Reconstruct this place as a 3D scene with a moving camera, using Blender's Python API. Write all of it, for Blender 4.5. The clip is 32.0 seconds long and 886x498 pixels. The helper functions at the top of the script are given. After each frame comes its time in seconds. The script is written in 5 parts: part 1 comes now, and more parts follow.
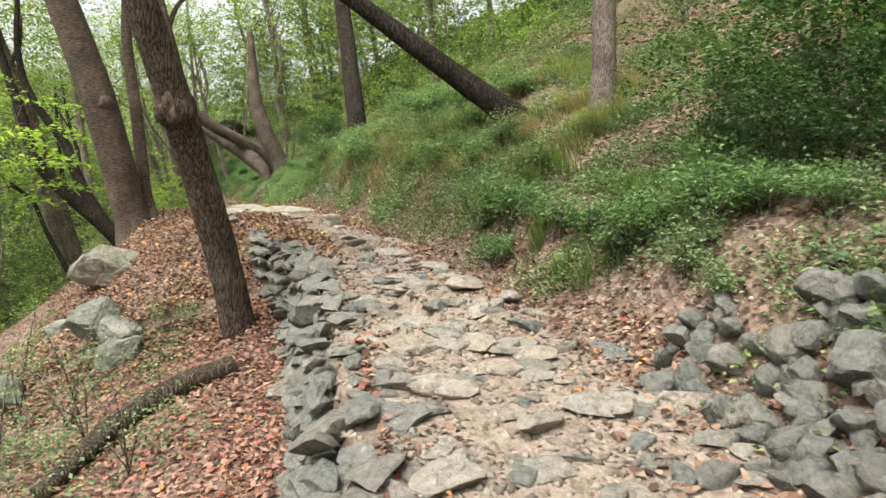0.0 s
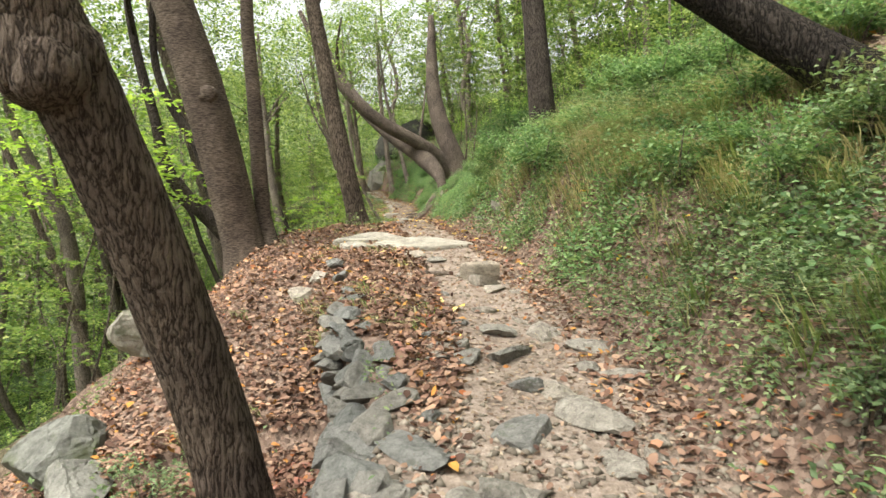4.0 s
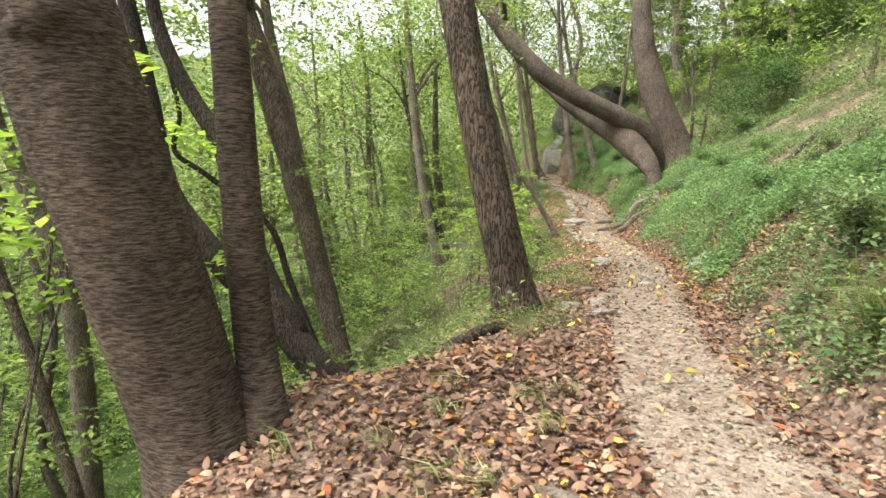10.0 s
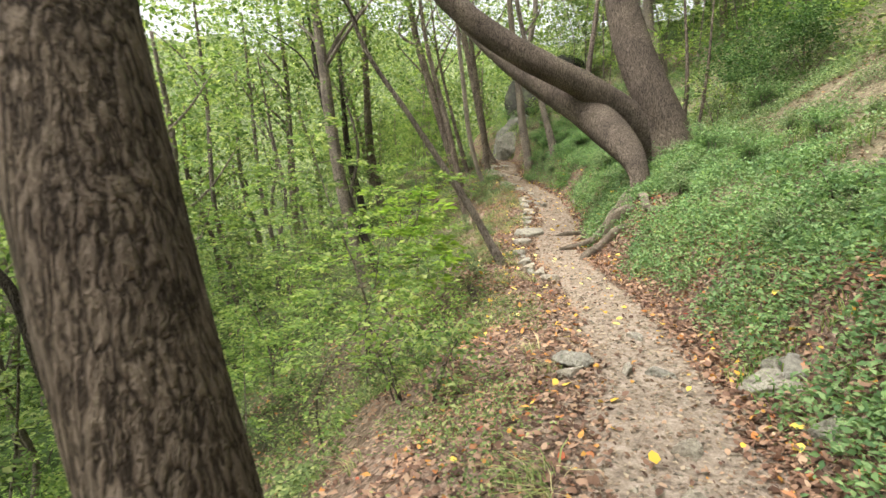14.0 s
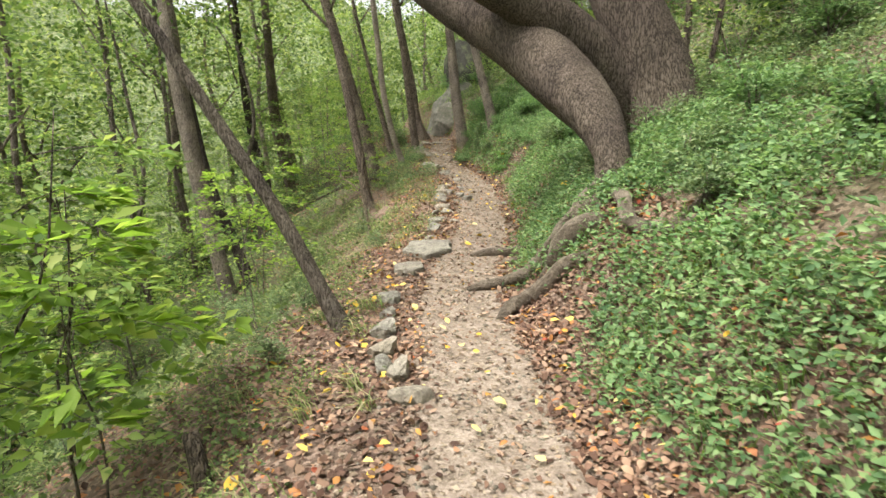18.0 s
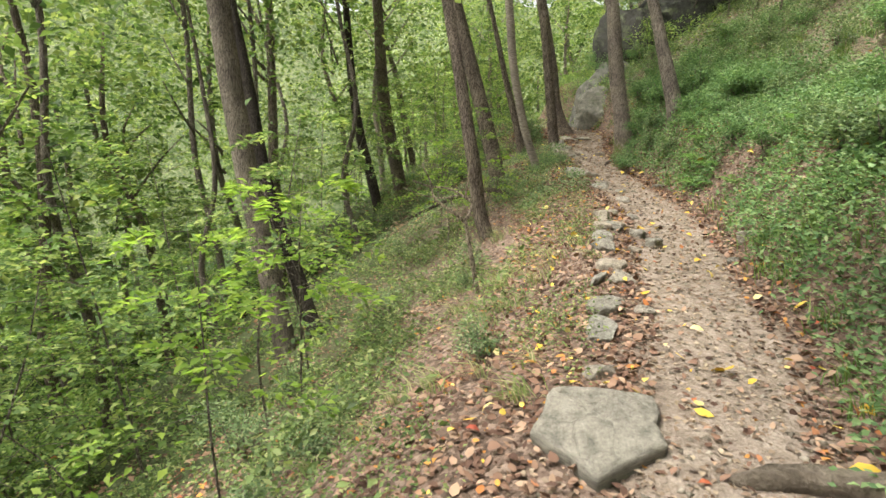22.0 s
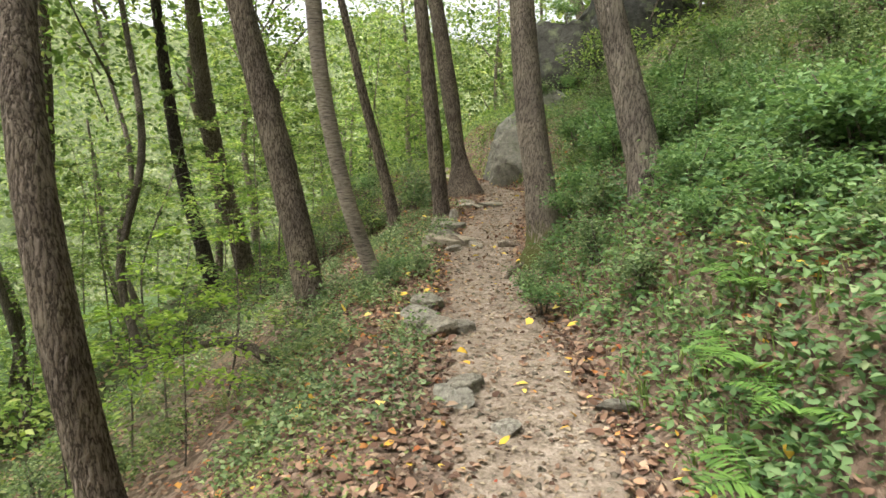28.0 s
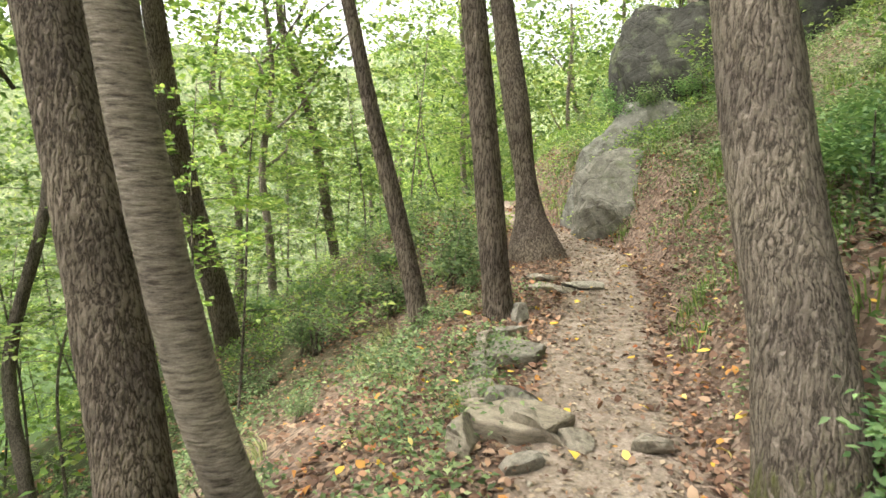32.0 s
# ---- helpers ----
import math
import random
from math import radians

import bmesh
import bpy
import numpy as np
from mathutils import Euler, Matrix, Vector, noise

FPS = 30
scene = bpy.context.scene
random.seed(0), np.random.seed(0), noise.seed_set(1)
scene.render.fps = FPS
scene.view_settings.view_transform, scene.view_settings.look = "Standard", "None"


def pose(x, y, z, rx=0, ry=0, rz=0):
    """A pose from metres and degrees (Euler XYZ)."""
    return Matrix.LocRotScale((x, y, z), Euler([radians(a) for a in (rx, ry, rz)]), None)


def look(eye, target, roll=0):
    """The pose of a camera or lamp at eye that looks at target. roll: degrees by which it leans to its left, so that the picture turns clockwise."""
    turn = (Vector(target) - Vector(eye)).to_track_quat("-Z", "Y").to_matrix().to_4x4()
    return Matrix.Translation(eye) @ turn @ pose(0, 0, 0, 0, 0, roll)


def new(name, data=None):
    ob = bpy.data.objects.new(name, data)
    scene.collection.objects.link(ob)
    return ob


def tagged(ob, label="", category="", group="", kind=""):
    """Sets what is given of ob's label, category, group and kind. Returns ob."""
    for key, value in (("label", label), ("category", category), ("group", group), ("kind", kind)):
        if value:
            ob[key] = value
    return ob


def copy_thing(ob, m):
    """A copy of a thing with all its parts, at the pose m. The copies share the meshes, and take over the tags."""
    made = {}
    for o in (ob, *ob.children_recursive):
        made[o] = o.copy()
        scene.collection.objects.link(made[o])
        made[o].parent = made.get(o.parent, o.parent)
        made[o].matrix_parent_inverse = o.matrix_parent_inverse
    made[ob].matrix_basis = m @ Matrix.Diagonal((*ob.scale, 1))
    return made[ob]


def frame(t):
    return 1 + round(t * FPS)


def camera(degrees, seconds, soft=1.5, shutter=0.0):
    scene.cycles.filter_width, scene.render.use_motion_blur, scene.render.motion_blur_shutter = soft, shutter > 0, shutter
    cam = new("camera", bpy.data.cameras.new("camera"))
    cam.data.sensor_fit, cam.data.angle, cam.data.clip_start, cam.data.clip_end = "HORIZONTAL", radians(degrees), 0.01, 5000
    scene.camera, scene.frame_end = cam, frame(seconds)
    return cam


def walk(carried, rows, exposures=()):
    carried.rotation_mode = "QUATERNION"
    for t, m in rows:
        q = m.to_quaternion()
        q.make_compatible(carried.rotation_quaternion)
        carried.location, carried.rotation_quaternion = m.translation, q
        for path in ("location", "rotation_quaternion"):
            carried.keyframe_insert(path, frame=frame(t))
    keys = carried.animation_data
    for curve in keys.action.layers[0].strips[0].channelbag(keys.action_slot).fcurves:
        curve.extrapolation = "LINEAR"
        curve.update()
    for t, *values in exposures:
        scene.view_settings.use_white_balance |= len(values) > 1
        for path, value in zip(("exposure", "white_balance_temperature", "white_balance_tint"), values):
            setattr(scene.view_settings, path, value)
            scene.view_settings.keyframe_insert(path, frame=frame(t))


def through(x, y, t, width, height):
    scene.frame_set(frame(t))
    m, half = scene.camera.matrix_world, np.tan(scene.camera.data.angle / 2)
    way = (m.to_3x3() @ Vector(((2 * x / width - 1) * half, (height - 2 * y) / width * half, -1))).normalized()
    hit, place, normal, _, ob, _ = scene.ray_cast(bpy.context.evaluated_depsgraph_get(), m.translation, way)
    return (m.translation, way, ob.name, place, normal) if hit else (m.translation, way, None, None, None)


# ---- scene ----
cam = camera(72.0, 32.0, soft=1.5, shutter=0.15)
PATH = [
    (0, (-0.159, 0.055, 1.588), (-0.187, 2.047, 1.407), -0.1),
    (0.5, (-0.179, 0.695, 1.602), (-0.22, 2.687, 1.427), -0.1),
    (1, (-0.167, 1.291, 1.649), (-0.219, 3.283, 1.475), -0.1),
    (1.5, (-0.214, 1.839, 1.699), (-0.305, 3.829, 1.518), -0.1),
    (2, (-0.238, 2.387, 1.797), (-0.368, 4.373, 1.605), -0.1),
    (2.5, (-0.328, 2.908, 1.841), (-0.55, 4.886, 1.649), 0.2),
    (3, (-0.434, 3.499, 1.881), (-0.689, 5.473, 1.695), 0.6),
    (3.5, (-0.537, 3.998, 1.9), (-1.007, 5.933, 1.712), 0.4),
    (4, (-0.632, 4.59, 1.951), (-1.274, 6.475, 1.764), 0.2),
    (4.5, (-0.642, 5.101, 1.987), (-1.336, 6.967, 1.807), -1.3),
    (6.5, (-1.599, 7.365, 2.311), (-2.421, 9.176, 2.107), -0.1),
    (7, (-1.816, 7.952, 2.326), (-2.732, 9.717, 2.118), 0.1),
    (7.5, (-2.076, 8.572, 2.356), (-3.019, 10.323, 2.147), 0.1),
    (8, (-2.448, 9.115, 2.41), (-3.49, 10.808, 2.194), 0.5),
    (8.5, (-2.733, 9.679, 2.522), (-3.817, 11.345, 2.3), 0.2),
    (9, (-3.005, 10.111, 2.522), (-4.115, 11.759, 2.291), 0.1),
    (9.5, (-3.353, 10.568, 2.591), (-4.479, 12.201, 2.338), -0.3),
    (10, (-3.704, 11.038, 2.701), (-4.842, 12.659, 2.418), -0.4),
    (10.5, (-4.009, 11.559, 2.823), (-5.157, 13.169, 2.523), -0.7),
    (11, (-4.191, 12.104, 2.908), (-5.342, 13.711, 2.602), -0.7),
    (11.5, (-4.449, 12.617, 2.868), (-5.598, 14.224, 2.559), -0.7),
    (12, (-4.725, 13.133, 2.867), (-5.868, 14.744, 2.552), -0.5),
    (12.5, (-5.014, 13.657, 2.87), (-6.155, 15.269, 2.553), -0.5),
    (13, (-5.227, 14.269, 2.878), (-6.363, 15.882, 2.551), -0.8),
    (13.5, (-5.374, 14.89, 2.856), (-6.477, 16.524, 2.521), -0.8),
    (14, (-5.488, 15.595, 2.856), (-6.519, 17.275, 2.515), -1.3),
    (14.5, (-5.639, 16.253, 2.809), (-6.626, 17.957, 2.459), -1.5),
    (15, (-5.754, 16.967, 2.818), (-6.638, 18.725, 2.459), -1.5),
    (15.5, (-5.877, 17.581, 2.783), (-6.744, 19.347, 2.418), -1.2),
    (17.5, (-6.535, 19.987, 2.569), (-7.409, 21.739, 2.163), -0.5),
    (18, (-6.819, 20.486, 2.56), (-7.728, 22.221, 2.152), -0.2),
    (18.5, (-7.127, 20.935, 2.554), (-8.241, 22.545, 2.143), 0.5),
    (19, (-7.429, 21.433, 2.551), (-8.614, 22.99, 2.137), 0.5),
    (19.5, (-7.712, 21.879, 2.517), (-8.925, 23.413, 2.099), 0.5),
    (20, (-7.989, 22.361, 2.497), (-9.215, 23.885, 2.077), 0.4),
    (20.5, (-8.264, 22.821, 2.47), (-9.502, 24.334, 2.048), 0.3),
    (21, (-8.585, 23.318, 2.49), (-9.831, 24.824, 2.066), 0.1),
    (21.5, (-8.931, 23.798, 2.438), (-10.18, 25.301, 2.011), 0.2),
    (22, (-9.253, 24.412, 2.462), (-10.506, 25.911, 2.034), -0.2),
    (22.5, (-9.535, 24.971, 2.496), (-10.786, 26.478, 2.095), -0.0),
    (23, (-9.82, 25.51, 2.484), (-11.064, 27.033, 2.118), -0.1),
    (23.5, (-10.0, 26.092, 2.509), (-11.231, 27.627, 2.149), 0.0),
    (24, (-10.186, 26.667, 2.545), (-11.397, 28.217, 2.184), 0.1),
    (24.5, (-10.312, 27.224, 2.561), (-11.485, 28.805, 2.209), 0.4),
    (25, (-10.477, 27.734, 2.624), (-11.614, 29.341, 2.273), 0.4),
    (25.5, (-10.646, 28.251, 2.663), (-11.771, 29.868, 2.315), 0.5),
    (27.5, (-11.438, 30.13, 2.675), (-12.58, 31.742, 2.36), 0.1),
    (28, (-11.606, 30.471, 2.69), (-12.752, 32.081, 2.38), 0.4),
    (28.5, (-11.848, 30.844, 2.732), (-12.995, 32.453, 2.423), 0.6),
    (29, (-12.138, 31.229, 2.744), (-13.333, 32.803, 2.434), 1.2),
    (29.5, (-12.453, 31.641, 2.783), (-13.69, 33.182, 2.472), 1.1),
    (30, (-12.779, 32.071, 2.789), (-14.031, 33.599, 2.477), 1.3),
    (30.5, (-13.157, 32.509, 2.795), (-14.422, 34.026, 2.481), 1.3),
    (31, (-13.439, 32.981, 2.876), (-14.716, 34.488, 2.561), 1.1),
    (31.5, (-13.735, 33.459, 2.922), (-15.029, 34.956, 2.63), 0.5),
    (32, (-14.057, 33.919, 2.913), (-15.362, 35.415, 2.669), 0.8),
]
walk(cam, [(t, look(eye, target, roll)) for t, eye, target, roll in PATH],
     [(0, 1.43), (2, 1.53), (4, 1.64), (7, 1.58), (9, 1.68), (10, 1.88), (12, 1.95), (14, 1.8), (15, 1.7), (20, 1.68), (25, 1.8), (28, 1.76), (29, 2.04), (30, 2.16), (32, 2.34)])

# ---- light: a bright overcast day ----
world = bpy.data.worlds.new("overcast_sky")
scene.world = world
world.use_nodes = True
wn, wl = world.node_tree.nodes, world.node_tree.links
sky = wn.new("ShaderNodeTexSky")
sky.sky_type = "NISHITA"
sky.sun_disc = False
sky.sun_elevation, sky.sun_rotation = radians(62), radians(217)
sky.air_density, sky.dust_density, sky.ozone_density = 1.0, 6.0, 0.6
grey = wn.new("ShaderNodeHueSaturation")
grey.inputs["Saturation"].default_value = 0.12
wl.new(sky.outputs[0], grey.inputs["Color"])
wl.new(grey.outputs[0], wn["Background"].inputs["Color"])
wn["Background"].inputs["Strength"].default_value = 0.135
sun = new("sun", bpy.data.lights.new("sun", "SUN"))
sun.data.energy, sun.data.angle, sun.data.color = 1.7, radians(22), (1.0, 0.965, 0.88)
sun.matrix_world = look((0, 0, 30), (9.5, 12.5, 0))
scene.view_settings.exposure = 1.7

# ---- materials ----
def material(name):
    m = bpy.data.materials.new(name)
    m.use_nodes = True
    n = m.node_tree.nodes
    return m, n, m.node_tree.links, n["Principled BSDF"]


def ramp(n, stops):
    r = n.new("ShaderNodeValToRGB")
    e = r.color_ramp.elements
    while len(e) < len(stops):
        e.new(0.5)
    for k, (at, colour) in enumerate(stops):
        e[k].position, e[k].color = at, (*colour, 1)
    return r


def tex(n, links, kind, scale, coords, detail=4.0, rough=0.6):
    t = n.new("ShaderNodeTexNoise" if kind == "noise" else "ShaderNodeTexVoronoi")
    t.inputs["Scale"].default_value = scale
    if kind == "noise":
        t.inputs["Detail"].default_value, t.inputs["Roughness"].default_value = detail, rough
    links.new(coords, t.inputs["Vector"])
    return t


def mixed(n, links, factor, a, b, mode="MIX"):
    x = n.new("ShaderNodeMix")
    x.data_type, x.blend_type = "RGBA", mode
    for socket, value in ((x.inputs[0], factor), (x.inputs[6], a), (x.inputs[7], b)):
        if isinstance(value, bpy.types.NodeSocket):
            links.new(value, socket)
        else:
            socket.default_value = value if isinstance(value, float) else (*value, 1)
    return x.outputs[2]


def bump(n, links, value, strength, distance, before=None):
    b = n.new("ShaderNodeBump")
    b.inputs["Strength"].default_value, b.inputs["Distance"].default_value = strength, distance
    links.new(value, b.inputs["Height"])
    if before:
        links.new(before, b.inputs["Normal"])
    return b.outputs[0]


def object_coords(n, links, stretch=(1, 1, 1)):
    c, m = n.new("ShaderNodeTexCoord"), n.new("ShaderNodeMapping")
    m.inputs["Scale"].default_value = stretch
    links.new(c.outputs["Object"], m.inputs["Vector"])
    return m.outputs[0]


def earth_material():
    """Trodden pale soil on the trail, dark humus and crumbled leaves beside it."""
    m, n, links, p = material("forest_earth")
    v = object_coords(n, links)
    big, mid, fine = tex(n, links, "noise", 1.7, v, 7, .65), tex(n, links, "noise", 9.0, v, 6, .7), tex(n, links, "noise", 60.0, v, 5, .7)
    bits = tex(n, links, "voronoi", 38.0, v)
    soil = ramp(n, [(.3, (.135, .103, .078)), (.46, (.22, .174, .135)), (.6, (.295, .24, .19)), (.75, (.37, .31, .25))])
    links.new(mid.outputs[0], soil.inputs[0])
    grit = mixed(n, links, .55, soil.outputs[0], fine.outputs[0], "OVERLAY")
    humus = ramp(n, [(.3, (.055, .042, .031)), (.5, (.125, .094, .07)), (.7, (.22, .17, .128))])
    links.new(mid.outputs[0], humus.inputs[0])
    warp = n.new("ShaderNodeVectorMath")
    warp.operation = "MULTIPLY_ADD"
    links.new(mid.outputs["Color"], warp.inputs[0])
    warp.inputs[1].default_value = (.09, .09, .09)
    links.new(v, warp.inputs[2])
    leaves = tex(n, links, "voronoi", 26.0, warp.outputs[0])
    split = n.new("ShaderNodeSeparateColor")
    links.new(leaves.outputs["Color"], split.inputs[0])
    mould = ramp(n, [(0, (.05, .033, .025)), (.3, (.115, .075, .055)), (.6, (.195, .13, .097)), (.85, (.275, .195, .148)), (1, (.35, .26, .2))])
    links.new(split.outputs[0], mould.inputs[0])
    crumbs = mixed(n, links, .62, humus.outputs[0], mould.outputs[0])
    worn = n.new("ShaderNodeAttribute")
    worn.attribute_name = "trodden"
    edge = n.new("ShaderNodeMath")
    edge.operation, edge.use_clamp = "MULTIPLY_ADD", True
    links.new(big.outputs[0], edge.inputs[0])
    edge.inputs[1].default_value = 1.1
    shift = n.new("ShaderNodeMath")
    shift.operation = "MULTIPLY_ADD"
    links.new(worn.outputs["Fac"], shift.inputs[0])
    shift.inputs[1].default_value, shift.inputs[2].default_value = 1.9, -1.15
    links.new(shift.outputs[0], edge.inputs[2])
    leafy = n.new("ShaderNodeAttribute")
    leafy.attribute_name = "overgrown"
    low_plants = ramp(n, [(.3, (.02, .032, .012)), (.5, (.045, .072, .024)), (.7, (.085, .125, .042))])
    links.new(mid.outputs[0], low_plants.inputs[0])
    beside = mixed(n, links, leafy.outputs["Fac"], crumbs, low_plants.outputs[0])
    links.new(mixed(n, links, edge.outputs[0], beside, grit), p.inputs["Base Color"])
    p.inputs["Roughness"].default_value = .95
    p.inputs["Specular IOR Level"].default_value = .1
    b1 = bump(n, links, leaves.outputs["Distance"], .5, .015, bump(n, links, mid.outputs[0], .8, .03))
    links.new(bump(n, links, fine.outputs[0], .9, .012, bump(n, links, bits.outputs["Distance"], .6, .01, b1)), p.inputs["Normal"])
    return m


def rock_material(name, tint, mossy=.58):
    m, n, links, p = material(name)
    v = object_coords(n, links)
    a, b, c = tex(n, links, "noise", 2.6, v, 6, .7), tex(n, links, "noise", 7.0, v, 8, .72), tex(n, links, "noise", 45.0, v, 6, .75)
    seams = tex(n, links, "voronoi", 3.2, v)
    seams.feature = "DISTANCE_TO_EDGE"
    r = ramp(n, [(.3, tuple(x * .45 for x in tint)), (.5, tint), (.7, tuple(min(.8, x * 1.4) for x in tint))])
    links.new(b.outputs[0], r.inputs[0])
    info = n.new("ShaderNodeObjectInfo")
    tone = ramp(n, [(0, (.8, .81, .78)), (.5, (.95, .93, .89)), (1, (1.08, 1.0, .89))])
    links.new(info.outputs["Random"], tone.inputs[0])
    body = mixed(n, links, 1.0, r.outputs[0], tone.outputs[0], "MULTIPLY")
    body = mixed(n, links, .6, body, c.outputs[0], "OVERLAY")
    moss = ramp(n, [(mossy, (0, 0, 0)), (mossy + .14, (1, 1, 1))])
    links.new(a.outputs[0], moss.inputs[0])
    links.new(mixed(n, links, moss.outputs[0], body, (.10, .11, .065)), p.inputs["Base Color"])
    p.inputs["Roughness"].default_value = .92
    p.inputs["Specular IOR Level"].default_value = .1
    crack = ramp(n, [(0, (0, 0, 0)), (.06, (1, 1, 1))])
    links.new(seams.outputs["Distance"], crack.inputs[0])
    n1 = bump(n, links, b.outputs[0], .9, .04, bump(n, links, crack.outputs[0], .5, .02))
    links.new(bump(n, links, c.outputs[0], .7, .015, n1), p.inputs["Normal"])
    return m


def bark_material(name, dark, pale, ridge, across=False, moss=0.0):
    """Furrowed bark in broken upright ridges; across: smoother bark with bands round the trunk."""
    m, n, links, p = material(name)
    v2 = object_coords(n, links)
    warp = tex(n, links, "noise", 6.0, v2, 4)
    add = n.new("ShaderNodeVectorMath")
    add.operation = "MULTIPLY_ADD"
    links.new(warp.outputs["Color"], add.inputs[0])
    add.inputs[1].default_value = (.02, .02, .016) if across else (.045, .045, .08)
    links.new(v2, add.inputs[2])
    squash = n.new("ShaderNodeMapping")
    squash.inputs["Scale"].default_value = (1.2, 1.2, 7.0) if across else (1, 1, .18)
    links.new(add.outputs[0], squash.inputs["Vector"])
    v = squash.outputs[0]
    fine, broad = tex(n, links, "noise", 110.0, v2, 5, .75), tex(n, links, "noise", 1.8, v2, 5)
    ridges = tex(n, links, "noise", 11.0 if across else ridge * .8, v, 8 if across else 4, .68 if across else .55)
    body_h = n.new("ShaderNodeMath")
    if across:
        plates = tex(n, links, "voronoi", 14.0, v)
        body_h.operation = "MULTIPLY_ADD"
        links.new(plates.outputs["Distance"], body_h.inputs[0])
        body_h.inputs[1].default_value = -.16
        links.new(ridges.outputs[0], body_h.inputs[2])
        r = ramp(n, [(.26, tuple(x * .45 for x in dark)), (.38, dark), (.54, pale)])
    else:
        level, fold = n.new("ShaderNodeMath"), n.new("ShaderNodeMath")
        level.operation, fold.operation, body_h.operation = "SUBTRACT", "ABSOLUTE", "MULTIPLY_ADD"
        links.new(ridges.outputs[0], level.inputs[0])
        level.inputs[1].default_value = .5
        links.new(level.outputs[0], fold.inputs[0])
        links.new(fold.outputs[0], body_h.inputs[0])
        body_h.inputs[1].default_value = 3.6
        grain = tex(n, links, "noise", ridge * 1.9, v, 4, .65)
        lower = n.new("ShaderNodeMath")
        lower.operation = "MULTIPLY_ADD"
        links.new(grain.outputs[0], lower.inputs[0])
        lower.inputs[1].default_value, lower.inputs[2].default_value = .55, -.27
        links.new(lower.outputs[0], body_h.inputs[2])
        r = ramp(n, [(0, tuple(x * .4 for x in dark)), (.09, tuple(x * .85 for x in dark)), (.22, tuple(.45 * a + .55 * b for a, b in zip(dark, pale))), (.5, pale)])
    links.new(body_h.outputs[0], r.inputs[0])
    lichen = ramp(n, [(.38, (.7, .7, .7)), (.68, (1.2, 1.22, 1.16))])
    links.new(broad.outputs[0], lichen.inputs[0])
    body = mixed(n, links, 1.0, r.outputs[0], lichen.outputs[0], "MULTIPLY")
    body = mixed(n, links, .5, body, fine.outputs[0], "OVERLAY")
    if moss:
        split, lift = n.new("ShaderNodeSeparateXYZ"), n.new("ShaderNodeMath")
        links.new(v2, split.inputs[0])
        lift.operation = "MULTIPLY_ADD"
        links.new(split.outputs[2], lift.inputs[0])
        lift.inputs[1].default_value = -.9
        links.new(ridges.outputs[0], lift.inputs[2])
        green = ramp(n, [(.42 - moss * .6, (0, 0, 0)), (.62 - moss * .6, (1, 1, 1))])
        links.new(lift.outputs[0], green.inputs[0])
        body = mixed(n, links, green.outputs[0], body, (.115, .12, .04))
    links.new(body, p.inputs["Base Color"])
    p.inputs["Roughness"].default_value = .92
    p.inputs["Specular IOR Level"].default_value = .1
    b = bump(n, links, body_h.outputs[0], .8 if across else .9, .03 if across else (.035 if ridge > 50 else .06))
    links.new(bump(n, links, fine.outputs[0], .6, .006, b), p.inputs["Normal"])
    return m


def leaf_material(name, stops, through=.35, rough=.55):
    """Thin leaves, each a little different, that let some light through."""
    m, n, links, p = material(name)
    geo = n.new("ShaderNodeNewGeometry")
    r = ramp(n, stops)
    links.new(geo.outputs["Random Per Island"], r.inputs[0])
    v = object_coords(n, links)
    patch = tex(n, links, "noise", .8, v, 3)
    tone = ramp(n, [(.35, (.8, .82, .78)), (.65, (1.12, 1.1, 1.0))])
    links.new(patch.outputs[0], tone.inputs[0])
    colour = mixed(n, links, 1.0, r.outputs[0], tone.outputs[0], "MULTIPLY")
    links.new(colour, p.inputs["Base Color"])
    p.inputs["Roughness"].default_value = rough
    p.inputs["Specular IOR Level"].default_value = .16
    t, mix = n.new("ShaderNodeBsdfTranslucent"), n.new("ShaderNodeMixShader")
    glow = mixed(n, links, 1.0, colour, (1.3, 1.35, .85), "MULTIPLY")
    links.new(glow, t.inputs["Color"])
    mix.inputs[0].default_value = through
    links.new(p.outputs[0], mix.inputs[1])
    links.new(t.outputs[0], mix.inputs[2])
    links.new(mix.outputs[0], n["Material Output"].inputs["Surface"])
    return m


EARTH = earth_material()
ROCK = rock_material("grey_stone", (.2, .202, .187), .58)
MOSSY_ROCK = rock_material("mossy_grey_stone", (.22, .22, .195), .5)
PALE_ROCK = rock_material("pale_trail_stone", (.31, .288, .248), .66)
LEDGE = rock_material("worn_ledge_stone", (.36, .33, .275), .72)
EDGE_ROCK = rock_material("flat_edging_stone", (.3, .275, .232), .62)
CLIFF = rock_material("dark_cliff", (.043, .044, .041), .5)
BARK = bark_material("furrowed_bark", (.125, .096, .075), (.27, .217, .176), 50.0)
BROWN_BARK = bark_material("brown_furrowed_bark", (.085, .064, .048), (.195, .152, .118), 38.0)
MOSSY_BARK = bark_material("furrowed_bark_mossy_at_the_foot", (.18, .145, .118), (.31, .255, .21), 60.0, moss=.35)
PALE_BANDED_BARK = bark_material("pale_banded_bark", (.21, .172, .142), (.33, .278, .232), 22.0, across=True)
DARK_BARK = bark_material("dark_furrowed_bark", (.04, .032, .027), (.1, .082, .068), 58.0)
GREY_BARK = bark_material("grey_bark", (.165, .135, .112), (.3, .25, .208), 62.0)
BANDED_BARK = bark_material("smooth_banded_bark", (.085, .065, .051), (.185, .147, .118), 22.0, across=True)
OLD_BARK = bark_material("old_scaly_bark", (.085, .066, .052), (.2, .16, .13), 60.0)
